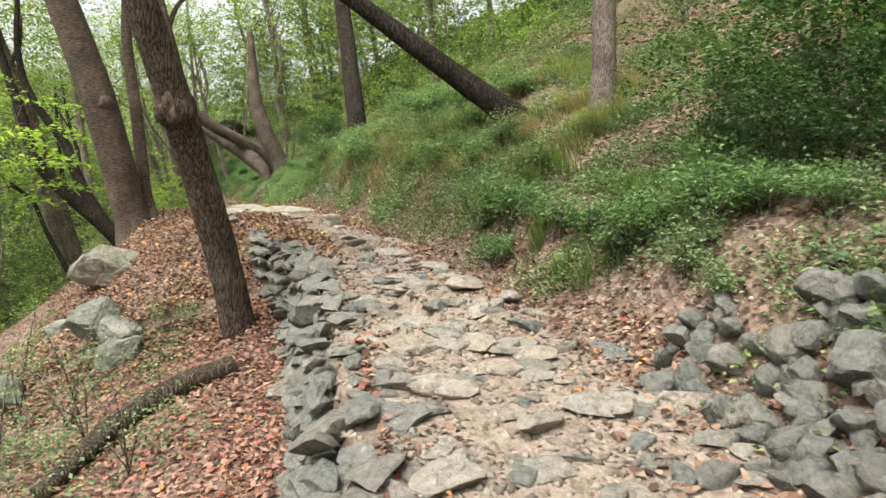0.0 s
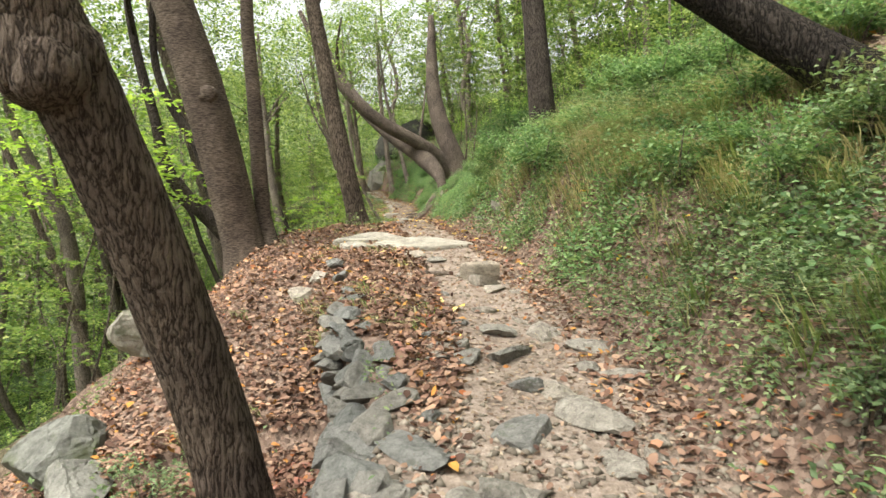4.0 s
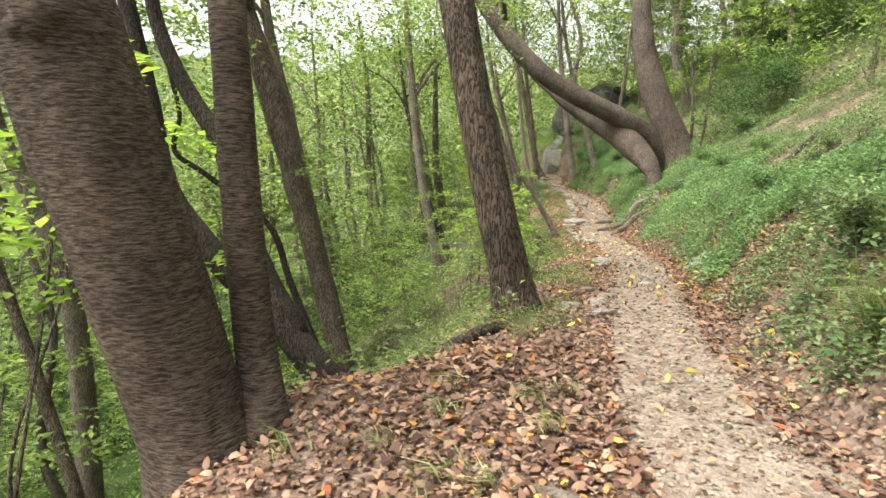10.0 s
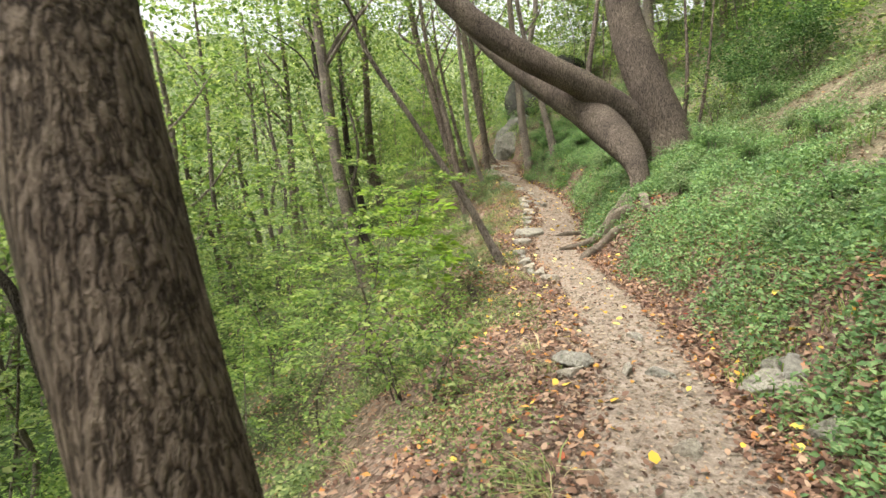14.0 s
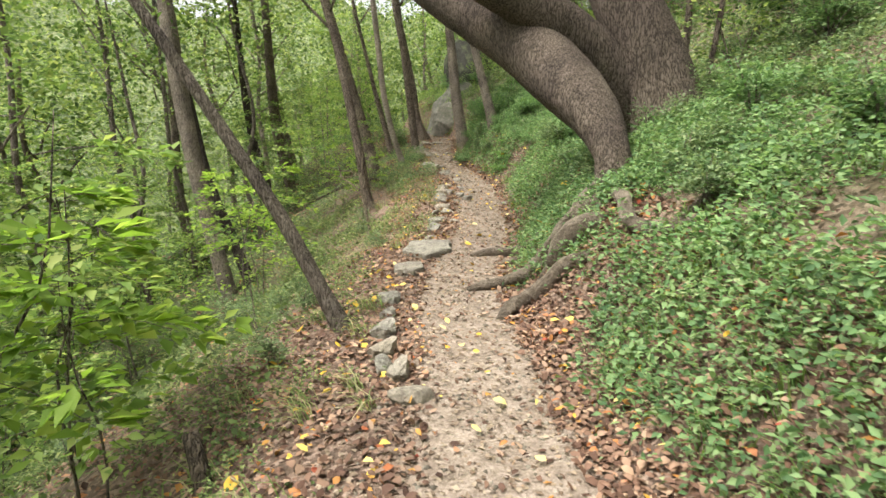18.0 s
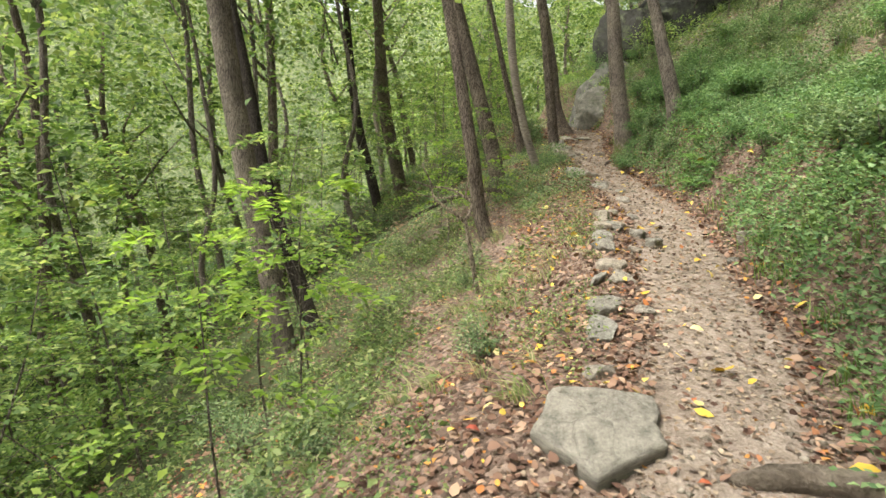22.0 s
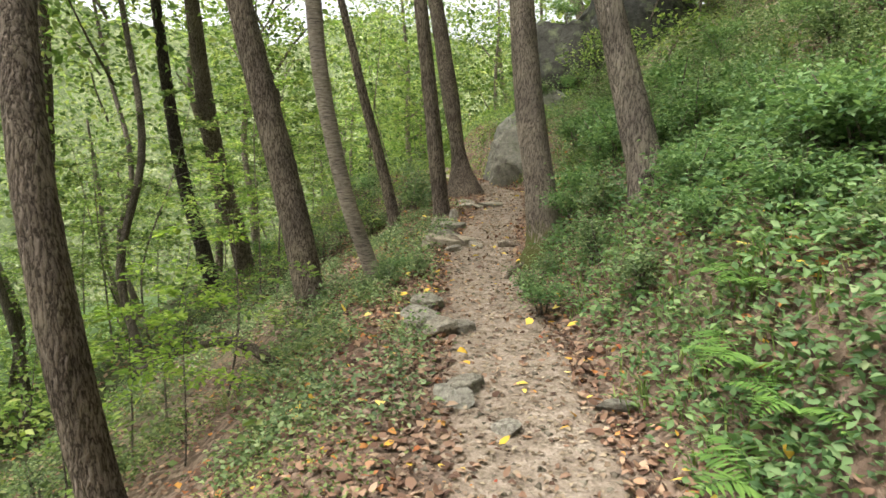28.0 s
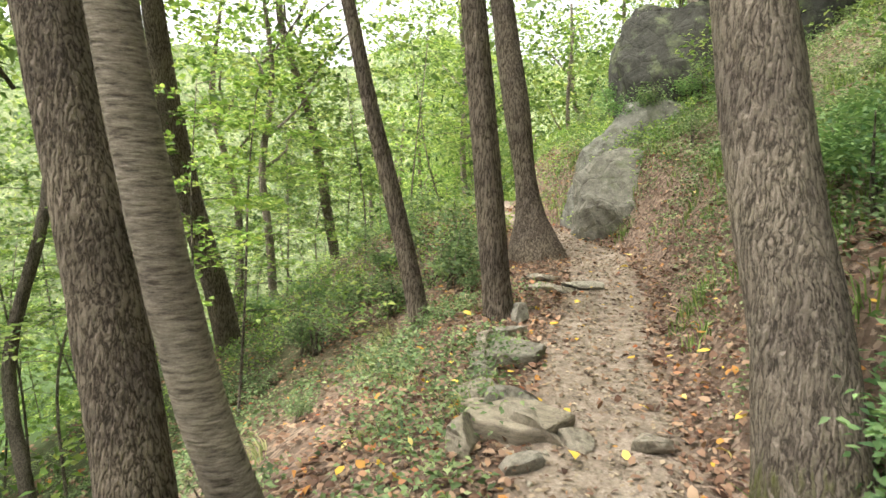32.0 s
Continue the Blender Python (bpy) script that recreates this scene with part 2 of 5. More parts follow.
DEAD_BARK = bark_material("dead_dark_bark", (.02, .016, .013), (.055, .045, .037), 36.0, moss=.15)
DRY_TWIG = bark_material("dry_pale_twig", (.16, .125, .09), (.36, .3, .23), 60.0)
SMOOTH_BARK = bark_material("smooth_young_bark", (.12, .098, .08), (.21, .176, .147), 60.0)
TWIG = bark_material("twig", (.13, .108, .088), (.27, .228, .19), 40.0)
LOG = bark_material("rotting_log", (.075, .06, .045), (.16, .13, .10), 36.0)


def root_material():
    m, n, links, p = material("bare_root")
    v = object_coords(n, links)
    a, b = tex(n, links, "noise", 5.0, v, 6, .65), tex(n, links, "noise", 40.0, v, 6, .7)
    r = ramp(n, [(.3, (.065, .05, .035)), (.5, (.135, .108, .079)), (.7, (.215, .178, .134))])
    links.new(a.outputs[0], r.inputs[0])
    links.new(mixed(n, links, .5, r.outputs[0], b.outputs[0], "OVERLAY"), p.inputs["Base Color"])
    p.inputs["Roughness"].default_value, p.inputs["Specular IOR Level"].default_value = .85, .25
    links.new(bump(n, links, b.outputs[0], .9, .025, bump(n, links, a.outputs[0], .8, .06)), p.inputs["Normal"])
    return m


ROOT = root_material()
GREEN = leaf_material("green_leaf", [(0, (.046, .08, .027)), (.35, (.108, .17, .055)), (.7, (.19, .258, .088)), (1, (.32, .36, .145))], .45)
BRIGHT = leaf_material("bright_green_leaf", [(0, (.085, .15, .042)), (.4, (.16, .245, .068)), (.75, (.235, .32, .094)), (1, (.37, .41, .155))], .46)
HERB = leaf_material("herb_leaf", [(0, (.06, .092, .046)), (.4, (.12, .175, .085)), (.75, (.19, .26, .132)), (1, (.31, .36, .2))], .33)
FRESH = leaf_material("fresh_leaf", [(0, (.13, .22, .04)), (.5, (.21, .32, .06)), (1, (.33, .42, .1))], .6)
DARK_LEAF = leaf_material("dark_bush_leaf", [(0, (.025, .058, .022)), (.5, (.055, .11, .038)), (1, (.12, .185, .065))], .3)
SLOPE_HERB = leaf_material("slope_herb_leaf", [(0, (.055, .08, .033)), (.4, (.11, .158, .06)), (.75, (.175, .235, .09)), (1, (.29, .315, .14))], .36)
BANK_GREEN = leaf_material("bank_leaf", [(0, (.065, .125, .058)), (.5, (.135, .225, .1)), (1, (.24, .34, .165))], .42)
GRASS = leaf_material("grass_blade", [(0, (.11, .165, .055)), (.45, (.19, .24, .088)), (.75, (.3, .305, .15)), (1, (.45, .39, .25))], .35)
GREEN_GRASS = leaf_material("green_grass_blade", [(0, (.08, .145, .042)), (.6, (.155, .24, .07)), (1, (.26, .32, .12))], .35)
STRAW = leaf_material("dry_grass_blade", [(0, (.25, .21, .12)), (.5, (.39, .33, .21)), (1, (.52, .45, .32))], .3)
LITTER = leaf_material("fallen_leaf", [(0, (.05, .028, .021)), (.25, (.115, .064, .047)), (.5, (.19, .112, .082)), (.75, (.265, .165, .12)), (.92, (.37, .255, .185)), (.955, (.36, .14, .065)), (.98, (.46, .25, .06)), (1, (.28, .06, .04))], .1, .75)
RED_LITTER = leaf_material("red_fallen_leaf", [(0, (.10, .05, .04)), (.3, (.19, .095, .075)), (.6, (.28, .15, .12)), (.85, (.36, .22, .18)), (1, (.34, .10, .06))], .1, .75)
CRUMB = leaf_material("crumbled_leaf", [(0, (.12, .08, .058)), (.4, (.20, .145, .108)), (.8, (.29, .225, .17)), (1, (.36, .29, .22))], .05, .85)
YELLOW = leaf_material("yellow_fallen_leaf", [(0, (.48, .26, .04)), (.45, (.6, .4, .06)), (.8, (.66, .5, .12)), (1, (.62, .52, .26))], .12, .65)
FERN = leaf_material("fern_leaf", [(0, (.085, .175, .045)), (1, (.18, .3, .08))], .4)


# ---- building helpers ----
def mesh_of(name, verts, tris, mat):
    me = bpy.data.meshes.new(name)
    verts, tris = np.asarray(verts, np.float32), np.asarray(tris, np.int32)
    me.vertices.add(len(verts))
    me.vertices.foreach_set("co", verts.ravel())
    me.loops.add(tris.size)
    me.loops.foreach_set("vertex_index", tris.ravel())
    me.polygons.add(len(tris))
    me.polygons.foreach_set("loop_start", np.arange(0, tris.size, tris.shape[1], dtype=np.int32))
    me.update(calc_edges=True)
    me.materials.append(mat)
    return me


def smoothed(me):
    me.polygons.foreach_set("use_smooth", np.ones(len(me.polygons), bool))
    return me


def child(name, me, parent, label="", m=None):
    ob = new(name, me)
    ob.parent = parent
    if m is not None:
        ob.matrix_basis = m
    return tagged(ob, label) if label else ob


def part(name, bm, mat, parent, label=""):
    me = bpy.data.meshes.new(name)
    bm.to_mesh(me)
    bm.free()
    me.materials.append(mat)
    return child(name, me, parent, label)


def thing(name, x, y, z, label, category, group=""):
    ob = new(name)
    ob.empty_display_size = .1
    ob.location = (x, y, z)
    return tagged(ob, label, category, group)


def unit(v):
    return v / np.maximum(np.linalg.norm(v, axis=-1, keepdims=True), 1e-9)


def leaf_arrays(rng, at, size, up=1.0, slim=.5, out=None):
    """Folded leaf shapes at the given places: four corners and two triangles each."""
    n = len(at)
    normal = unit(rng.normal(0, .55, (n, 3)) + (0, 0, up))
    along = rng.normal(0, 1, (n, 3)) if out is None else out + rng.normal(0, .35, (n, 3))
    along = unit(along - (along * normal).sum(1, keepdims=True) * normal)
    side = np.cross(normal, along)
    s = (size * rng.uniform(.65, 1.3, n))[:, None]
    fold = normal * s * rng.uniform(.05, .22, n)[:, None]
    mid = at + along * s * .45
    v = np.stack([at, mid + side * s * slim * .5 + fold, at + along * s, mid - side * s * slim * .5 + fold], 1).reshape(-1, 3)
    k = np.arange(n)[:, None] * 4
    return v, np.concatenate([k + (0, 1, 2), k + (0, 2, 3)], 1).reshape(-1, 3)


def dry_leaf_arrays(rng, at, size):
    """Fallen leaves: flat curled ovals of six corners, most lying level."""
    n = len(at)
    normal = unit(rng.normal(0, .36, (n, 3)) + (0, 0, 1))
    along = rng.normal(0, 1, (n, 3))
    along = unit(along - (along * normal).sum(1, keepdims=True) * normal)
    side = np.cross(normal, along)
    s = (size * rng.uniform(.35, 1.5, n))[:, None]
    w, curl = s * rng.uniform(.18, .36, n)[:, None], normal * s * rng.uniform(-.08, .26, n)[:, None]
    v = np.stack([at, at + along * s * .3 + side * w + curl, at + along * s * .72 + side * w * .8 + curl * .8, at + along * s, at + along * s * .72 - side * w * .8 + curl * .8, at + along * s * .3 - side * w + curl], 1).reshape(-1, 3)
    k = np.arange(n)[:, None] * 6
    return v, np.concatenate([k + (0, 1, 5), k + (1, 2, 4), k + (1, 4, 5), k + (2, 3, 4)], 1).reshape(-1, 3)


def blade_arrays(rng, at, tall, wide, bend=.6, lean=None):
    """Grass blades: a strip of three pieces that arches over."""
    n = len(at)
    way = rng.normal(0, 1, (n, 3)) * (1, 1, 0) if lean is None else rng.normal(0, .5, (n, 3)) * (1, 1, 0) + lean
    way = unit(way)
    side = np.cross(way, (0, 0, 1.0))
    h = (tall * rng.uniform(.5, 1.25, n))[:, None]
    b = h * (bend * rng.uniform(.4, 1.5, n))[:, None]
    w = wide * rng.uniform(.7, 1.3, n)[:, None]
    p1, p2 = at + way * b * .25 + (0, 0, 1) * h * .5, at + way * b * 1.0 + (0, 0, 1) * h * (.85 - .25 * bend)
    v = np.stack([at - side * w, at + side * w, p1 + side * w * .8, p1 - side * w * .8, p2], 1).reshape(-1, 3)
    k = np.arange(n)[:, None] * 5
    return v, np.concatenate([k + (0, 1, 2), k + (0, 2, 3), k + (3, 2, 4)], 1).reshape(-1, 3)


def joined(pieces):
    vs, fs, base = [], [], 0
    for v, f in pieces:
        vs.append(v)
        fs.append(f + base)
        base += len(v)
    return np.concatenate(vs), np.concatenate(fs)


def tube_arrays(points, sides=10, rough=0.0, rng=None, knobs=(), step=.12):
    """A tapering tube along (x, y, z, radius) points, smoothed between them."""
    p = np.asarray(points, float)
    gaps = np.r_[0, np.cumsum(np.linalg.norm(np.diff(p[:, :3], axis=0), axis=1))]
    steps = max(len(p), int(gaps[-1] / max(step, p[:, 3].mean() * 1.2)) + 2)
    at = np.linspace(0, gaps[-1], steps)
    tangents = np.gradient(p, gaps, axis=0) if len(p) > 2 else np.repeat((p[1:] - p[:1]) / gaps[-1], len(p), 0)
    q = np.empty((steps, 4))
    for n, a in enumerate(at):
        k = min(np.searchsorted(gaps, a, side="right") - 1, len(p) - 2)
        h = gaps[k + 1] - gaps[k]
        f = (a - gaps[k]) / h
        q[n] = (2 * f**3 - 3 * f**2 + 1) * p[k] + (f**3 - 2 * f**2 + f) * h * tangents[k] + (3 * f**2 - 2 * f**3) * p[k + 1] + (f**3 - f**2) * h * tangents[k + 1]
    q[:, 3] = np.maximum(q[:, 3], p[:, 3].min() * .6)
    for share, extra, spread in knobs:
        q[:, 3] *= 1 + extra * np.exp(-((at / gaps[-1] - share) / spread) ** 2)
    ahead = unit(np.gradient(q[:, :3], axis=0))
    first = np.cross(ahead, (.3, 1, .1))
    first = unit(first)
    second = np.cross(ahead, first)
    turn = np.linspace(0, 2 * math.pi, sides, endpoint=False)
    r = q[:, 3, None] * np.ones(sides)
    if rough:
        for k in range(2, 6):
            r = r * (1 + rough / k * np.sin(k * turn[None] + rng.uniform(0, 6.28) + at[:, None] * rng.uniform(-1.5, 1.5)))
        r = r * (1 + rough * .35 * rng.normal(0, 1, r.shape))
    v = q[:, None, :3] + r[..., None] * (np.cos(turn)[None, :, None] * first[:, None] + np.sin(turn)[None, :, None] * second[:, None])
    v = np.concatenate([v.reshape(-1, 3), q[:1, :3], q[-1:, :3]])
    i, j = np.meshgrid(np.arange(steps - 1), np.arange(sides), indexing="ij")
    a, b = i * sides + j, i * sides + (j + 1) % sides
    f = np.concatenate([np.stack([a, b, b + sides], -1).reshape(-1, 3), np.stack([a, b + sides, a + sides], -1).reshape(-1, 3)])
    k = np.arange(sides)
    n0 = steps * sides
    caps = np.concatenate([np.stack([np.full(sides, n0), (k + 1) % sides, k], -1), np.stack([np.full(sides, n0 + 1), n0 - sides + k, n0 - sides + (k + 1) % sides], -1)])
    return v, np.concatenate([f, caps])


def far_wood_material():
    m, n, links, p = material("distant_hill_painted_haze")
    v = object_coords(n, links)
    crowns, leaves = tex(n, links, "noise", .22, v, 5, .65), tex(n, links, "noise", 1.6, v, 6, .75)
    # greyed greens: the haze of distance is put into the base colour
    tone = ramp(n, [(.32, (.085, .115, .058)), (.5, (.175, .21, .11)), (.68, (.31, .335, .2))])
    links.new(leaves.outputs[0], tone.inputs[0])
    tint = ramp(n, [(.35, (.75, .8, .75)), (.65, (1.15, 1.12, 1.0))])
    links.new(crowns.outputs[0], tint.inputs[0])
    links.new(mixed(n, links, 1.0, tone.outputs[0], tint.outputs[0], "MULTIPLY"), p.inputs["Base Color"])
    p.inputs["Roughness"].default_value, p.inputs["Specular IOR Level"].default_value = 1.0, 0.0
    links.new(bump(n, links, leaves.outputs[0], 1.0, .8), p.inputs["Normal"])
    return m


def far_hillside():
    """The wooded hillsides across the valley and beyond the bend, a backdrop added to close the distance."""
    turn, out = np.linspace(radians(35), radians(262), 260), np.linspace(0, 1, 34)
    a, b = np.meshgrid(turn, out, indexing="ij")
    r = 72 + 55 * b
    x, y = -9 + r * np.cos(a), 22 + r * np.sin(a)
    z = -16 + 41 * b ** .9 + 3.5 * wobble(x, y, 14, 2.0) + 1.6 * wobble(x, y, 3.2, 5.0) + .9 * wobble(x, y, 1.3, 8.0)
    i, j = np.meshgrid(np.arange(259), np.arange(33), indexing="ij")
    k = (i * 34 + j).ravel()
    me = smoothed(mesh_of("wooded_hillside", np.stack([x, y, z], -1).reshape(-1, 3), np.stack([k, k + 34, k + 35, k + 1], -1), far_wood_material()))
    tagged(new("backdrop", me), "backdrop of green wooded hillside across the valley, haze put into its colour", "hillside", kind="structure")


def ground_at(x, y):
    return float(height(np.array([x]), np.array([y]))[0])


def rock_mesh(name, rng, mat, flat=.55, cuts=9, detail=2):
    """A broken stone about 1 m across: a rounded block with planes struck off it."""
    bm = bmesh.new()
    bmesh.ops.create_icosphere(bm, subdivisions=detail, radius=.62)
    v = np.array([q.co[:] for q in bm.verts])
    for _ in range(cuts):
        n = unit(rng.normal(0, 1, 3))
        depth = rng.uniform(.24, .44)
        over = np.maximum(v @ n - depth, 0)
        v = v - over[:, None] * n
    v += .012 * np.stack([wobble(v[:, (k + 1) % 3] * 7, v[:, (k + 2) % 3] * 7, 1, k) for k in range(3)], 1)
    v += .006 * rng.normal(0, 1, v.shape)
    v /= np.abs(v).max() / .5
    v *= (1, rng.uniform(.6, .95), flat)
    for q, co in zip(bm.verts, v):
        q.co = co
    me = bpy.data.meshes.new(name)
    bm.to_mesh(me)
    bm.free()
    me.materials.append(mat)
    return me


# ---- the lie of the land: a trail across a wooded hillside, bank on one side, drop on the other ----
TRAIL = np.array([(0.3, -14), (0.3, 0), (0.3, 2.9), (-0.05, 4.3), (-0.96, 6.9), (-1.5, 8.8), (-3.0, 11.8), (-3.6, 13.0), (-4.5, 14.6),
                  (-5.66, 17.7), (-6.31, 19.8), (-7.3, 22.0), (-8.3, 23.85), (-9.15, 25.25), (-9.70, 26.58), (-10.21, 28.20), (-10.79, 29.34),
                  (-11.69, 31.33), (-12.77, 32.84), (-13.59, 33.96), (-14.93, 35.84), (-15.93, 37.74), (-16.72, 39.44), (-17.51, 40.77),
                  (-18.9, 42.0), (-20.6, 43.4),
                  (-22.6, 45.2), (-23.4, 48.5), (-19, 56), (10, 85)], float)
RISE_Y = [-14, 0, 2.5, 5, 8, 10, 12, 14, 16, 18, 20, 22, 24, 26, 28, 30, 32, 34, 36, 38, 40, 42, 47, 60, 90]
RISE_Z = [-.9, .1, .32, .61, .87, 1.0, 1.2, 1.3, 1.28, 1.22, 1.13, 1.03, .95, .98, 1.08, 1.22, 1.3, 1.43, 1.56, 1.7, 1.87, 2.03, 2.2, 2.2, 2.0]


def smooth_step(a, b, x):
    f = np.clip((x - a) / (b - a), 0, 1)
    return f * f * (3 - 2 * f)


def wobble(x, y, size, seed=0.0):
    """A smooth uneven value between about -1 and 1."""
    x, y = x / size + seed, y / size - seed * 1.7
    return (np.sin(x * 1.3 + 1.7 * np.sin(y * 0.9 + seed)) + np.sin(y * 1.7 - 1.1 * np.sin(x * 1.2 + 2)) + np.sin((x + y) * 2.3 + np.sin(x * 2.1))) / 3


def trail_frame(x, y):
    """For each place: the nearest place on the trail's middle and the signed distance from it, uphill positive."""
    x, y = np.asarray(x, float), np.asarray(y, float)
    best, side, at_y = np.full(x.shape, 1e9), np.zeros(x.shape), np.zeros(x.shape)
    for (ax, ay), (bx, by) in zip(TRAIL[:-1], TRAIL[1:]):
        ux, uy = bx - ax, by - ay
        f = np.clip(((x - ax) * ux + (y - ay) * uy) / (ux * ux + uy * uy), 0, 1)
        px, py = ax + f * ux, ay + f * uy
        far = np.hypot(x - px, y - py)
        near = far < best
        sign = np.where((x - ax) * uy - (y - ay) * ux >= 0, 1.0, -1.0)
        best, side, at_y = np.where(near, far, best), np.where(near, sign, side), np.where(near, py, at_y)
    return at_y, best * side


def half_width(s):
    return np.interp(s, [-5, 0, 4, 6, 8, 12, 14, 18, 22, 30, 40], [.95, .95, .95, .85, .65, .68, .6, .55, .5, .45, .42])


def wall_edge(s):
    """How far the dry stone wall stands out from the trail's middle."""
    return np.interp(s, [3.6, 4.4, 5.2, 6.3, 7.2, 8.5, 9.6, 11.5], [.98, .98, .88, .84, .8, 1.08, 1.3, 1.5])


def height(x, y):
    x, y = np.asarray(x, float), np.asarray(y, float)
    s, d = trail_frame(x, y)
    w = half_width(s)
    z = np.interp(s, RISE_Y, RISE_Z)
    # the bank
    up = np.maximum(d - w, 0)
    foot = np.interp(s, [0, 3, 8, 11, 17, 26, 34, 40], [.35, .4, .55, .95, .55, .6, .75, .95])
    bank = foot * smooth_step(0, .75, up) + 0.62 * np.maximum(up - .35, 0) - 0.004 * np.maximum(up - 8, 0) ** 2 * (up < 60)
    bank = np.where(up >= 60, foot + .62 * 59.65 - .004 * 52 ** 2, bank)
    # the downhill side: a shoulder, a low wall at the start, then the slope
    shoulder = np.interp(s, [5, 8.2, 9.5, 10.8, 12, 13, 14, 15.5, 18, 22, 24, 26, 30, 33, 36, 38, 40], [.2, .55, 1.3, 1.8, 2.3, 2.4, 1.9, .5, .25, .25, .7, .35, .15, .12, .2, .3, .5])
    drop = np.interp(s, [-10, 0, 5, 7.2, 8.6, 9.6, 10.4], [1.1, 1.05, 1.0, .92, .65, .25, 0])
    ledge = wall_edge(s) - w
    low = np.maximum(-d - w, 0)
    beyond = np.maximum(low - shoulder, 0)
    steep = np.interp(s, [5, 9, 12, 16, 22, 30, 40], [.3, .42, .65, .74, .68, .64, .6])
    fall = drop * smooth_step(ledge - .04, ledge + .14, low) + .08 * smooth_step(0, 1.0, low) + steep * np.where(beyond < 1, beyond ** 2 / 2, beyond - .5)
    fall = fall + .17 * np.maximum(low - .5, 0) * smooth_step(8, 9.5, s) * (1 - smooth_step(13, 15.5, s))
    fall = fall + .42 * np.maximum(low - 1.7, 0) * smooth_step(9.5, 11, s) * (1 - smooth_step(13.5, 15, s))
    fall = np.minimum(fall, 9 + (fall - 9) * .25)
    z = z + np.where(d > 0, bank, -fall)
    rough = smooth_step(.0, 1.2, np.abs(d) - w)
    z = z + rough * (.10 * wobble(x, y, 1.1, 3.1) + .05 * wobble(x, y, .43, 7.7)) + .018 * wobble(x, y, .35, 1.3) + .008 * wobble(x, y, .13, 5.3)
    z = z + .5 * wobble(x, y, 7.0, 11.0) * smooth_step(4, 14, np.abs(d))
    return z


# ---- ground ----
RNG = np.random.default_rng(7)
AHEAD, RIGHT = np.array([-.42, .9075]), np.array([.9075, .42])


def ground_sheet():
    u = np.concatenate([[-400, -200, -100, -60, -40, -30, -24, -20, -17], np.arange(-14, 47, .13), np.arange(47, 70, .6), [75, 85, 100, 140, 220, 400]])
    near = np.arange(-2.6, 2.61, .075)
    arm = np.concatenate([np.arange(2.75, 7, .2), np.arange(7, 20, .7), [21, 24, 28, 34, 42, 55, 80, 130, 220, 400]])
    off = np.concatenate([-arm[::-1], near, arm])
    mid_u, mid_v = TRAIL @ AHEAD, TRAIL @ RIGHT
    v = np.interp(u, mid_u, mid_v)[:, None] + off[None]
    xy = u[:, None, None] * AHEAD + v[..., None] * RIGHT
    x, y = xy[..., 0].ravel(), xy[..., 1].ravel()
    s, d = trail_frame(x, y)
    rows, cols = len(u), len(off)
    i, j = np.meshgrid(np.arange(rows - 1), np.arange(cols - 1), indexing="ij")
    a = (i * cols + j).ravel()
    quads = np.stack([a, a + 1, a + cols + 1, a + cols], -1)
    me = smoothed(mesh_of("ground", np.stack([x, y, height(x, y)], 1), quads, EARTH))
    worn = me.attributes.new("trodden", "FLOAT", "POINT")
    w = half_width(s)
    worn.data.foreach_set("value", (1 - smooth_step(-.3, .25, np.abs(d) - w)).astype(np.float32))
    leafy = me.attributes.new("overgrown", "FLOAT", "POINT")
    leafy.data.foreach_set("value", np.maximum.reduce((np.maximum(smooth_step(4, 9, d), .35 * smooth_step(.9, 2.2, d)) * smooth_step(8, 13, s), .8 * smooth_step(1.6, 5, -d) * smooth_step(15, 17, s), smooth_step(5, 11, -d))).astype(np.float32))
    return tagged(new("ground", me), "wooded hillside of dark leaf mould crossed by a pale trodden dirt trail", "ground", kind="structure")


GROUND = ground_sheet()
far_hillside()

# ---- scatter over the hillside ----
ALONG = np.r_[0, np.cumsum(np.linalg.norm(np.diff(TRAIL, axis=0), axis=1))]


def beside(rng, n, y0, y1, d0, d1, power=1.0):
    """Random places beside the trail between two distances along it and two offsets from its middle."""
    a0, a1 = np.interp([y0, y1], TRAIL[:, 1], ALONG)
    a = rng.uniform(a0, a1, n)
    x, y = np.interp(a, ALONG, TRAIL[:, 0]), np.interp(a, ALONG, TRAIL[:, 1])
    e = .6
    tx = np.interp(a + e, ALONG, TRAIL[:, 0]) - np.interp(a - e, ALONG, TRAIL[:, 0])
    ty = np.interp(a + e, ALONG, TRAIL[:, 1]) - np.interp(a - e, ALONG, TRAIL[:, 1])
    l = np.hypot(tx, ty)
    d = d0 + (d1 - d0) * rng.uniform(0, 1, n) ** power
    return x + ty / l * d, y - tx / l * d


def clear(x, y, z, wide=.55):
    """Whether places leave the trail free for a walker."""
    s, d = trail_frame(x, y)
    return (np.abs(d) > half_width(s) + wide) | (z > np.interp(s, RISE_Y, RISE_Z) + 2.6)


def litter(name, n, y0, y1, d0, d1, size, mat, label, power=1.0, lift=.015, far=False):
    x, y = beside(RNG, n, y0, y1, d0, d1, power)
    s, d = trail_frame(x, y)
    keep = ~((s < 9) & (np.abs(-d - wall_edge(s)) < .2)) & ((s > 7) | (np.abs(d) > .75) | (RNG.uniform(0, 1, n) < .45))
    x, y = x[keep], y[keep]
    n = len(x)
    at = np.stack([x, y, height(x, y) + RNG.uniform(.0, lift * 2.2, n)], 1)
    v, f = leaf_arrays(RNG, at, size, 2.6, .66) if far else dry_leaf_arrays(RNG, at, size)
    tagged(new(name, mesh_of(name, v, f, mat)), label, "fallen leaves", kind="stuff")


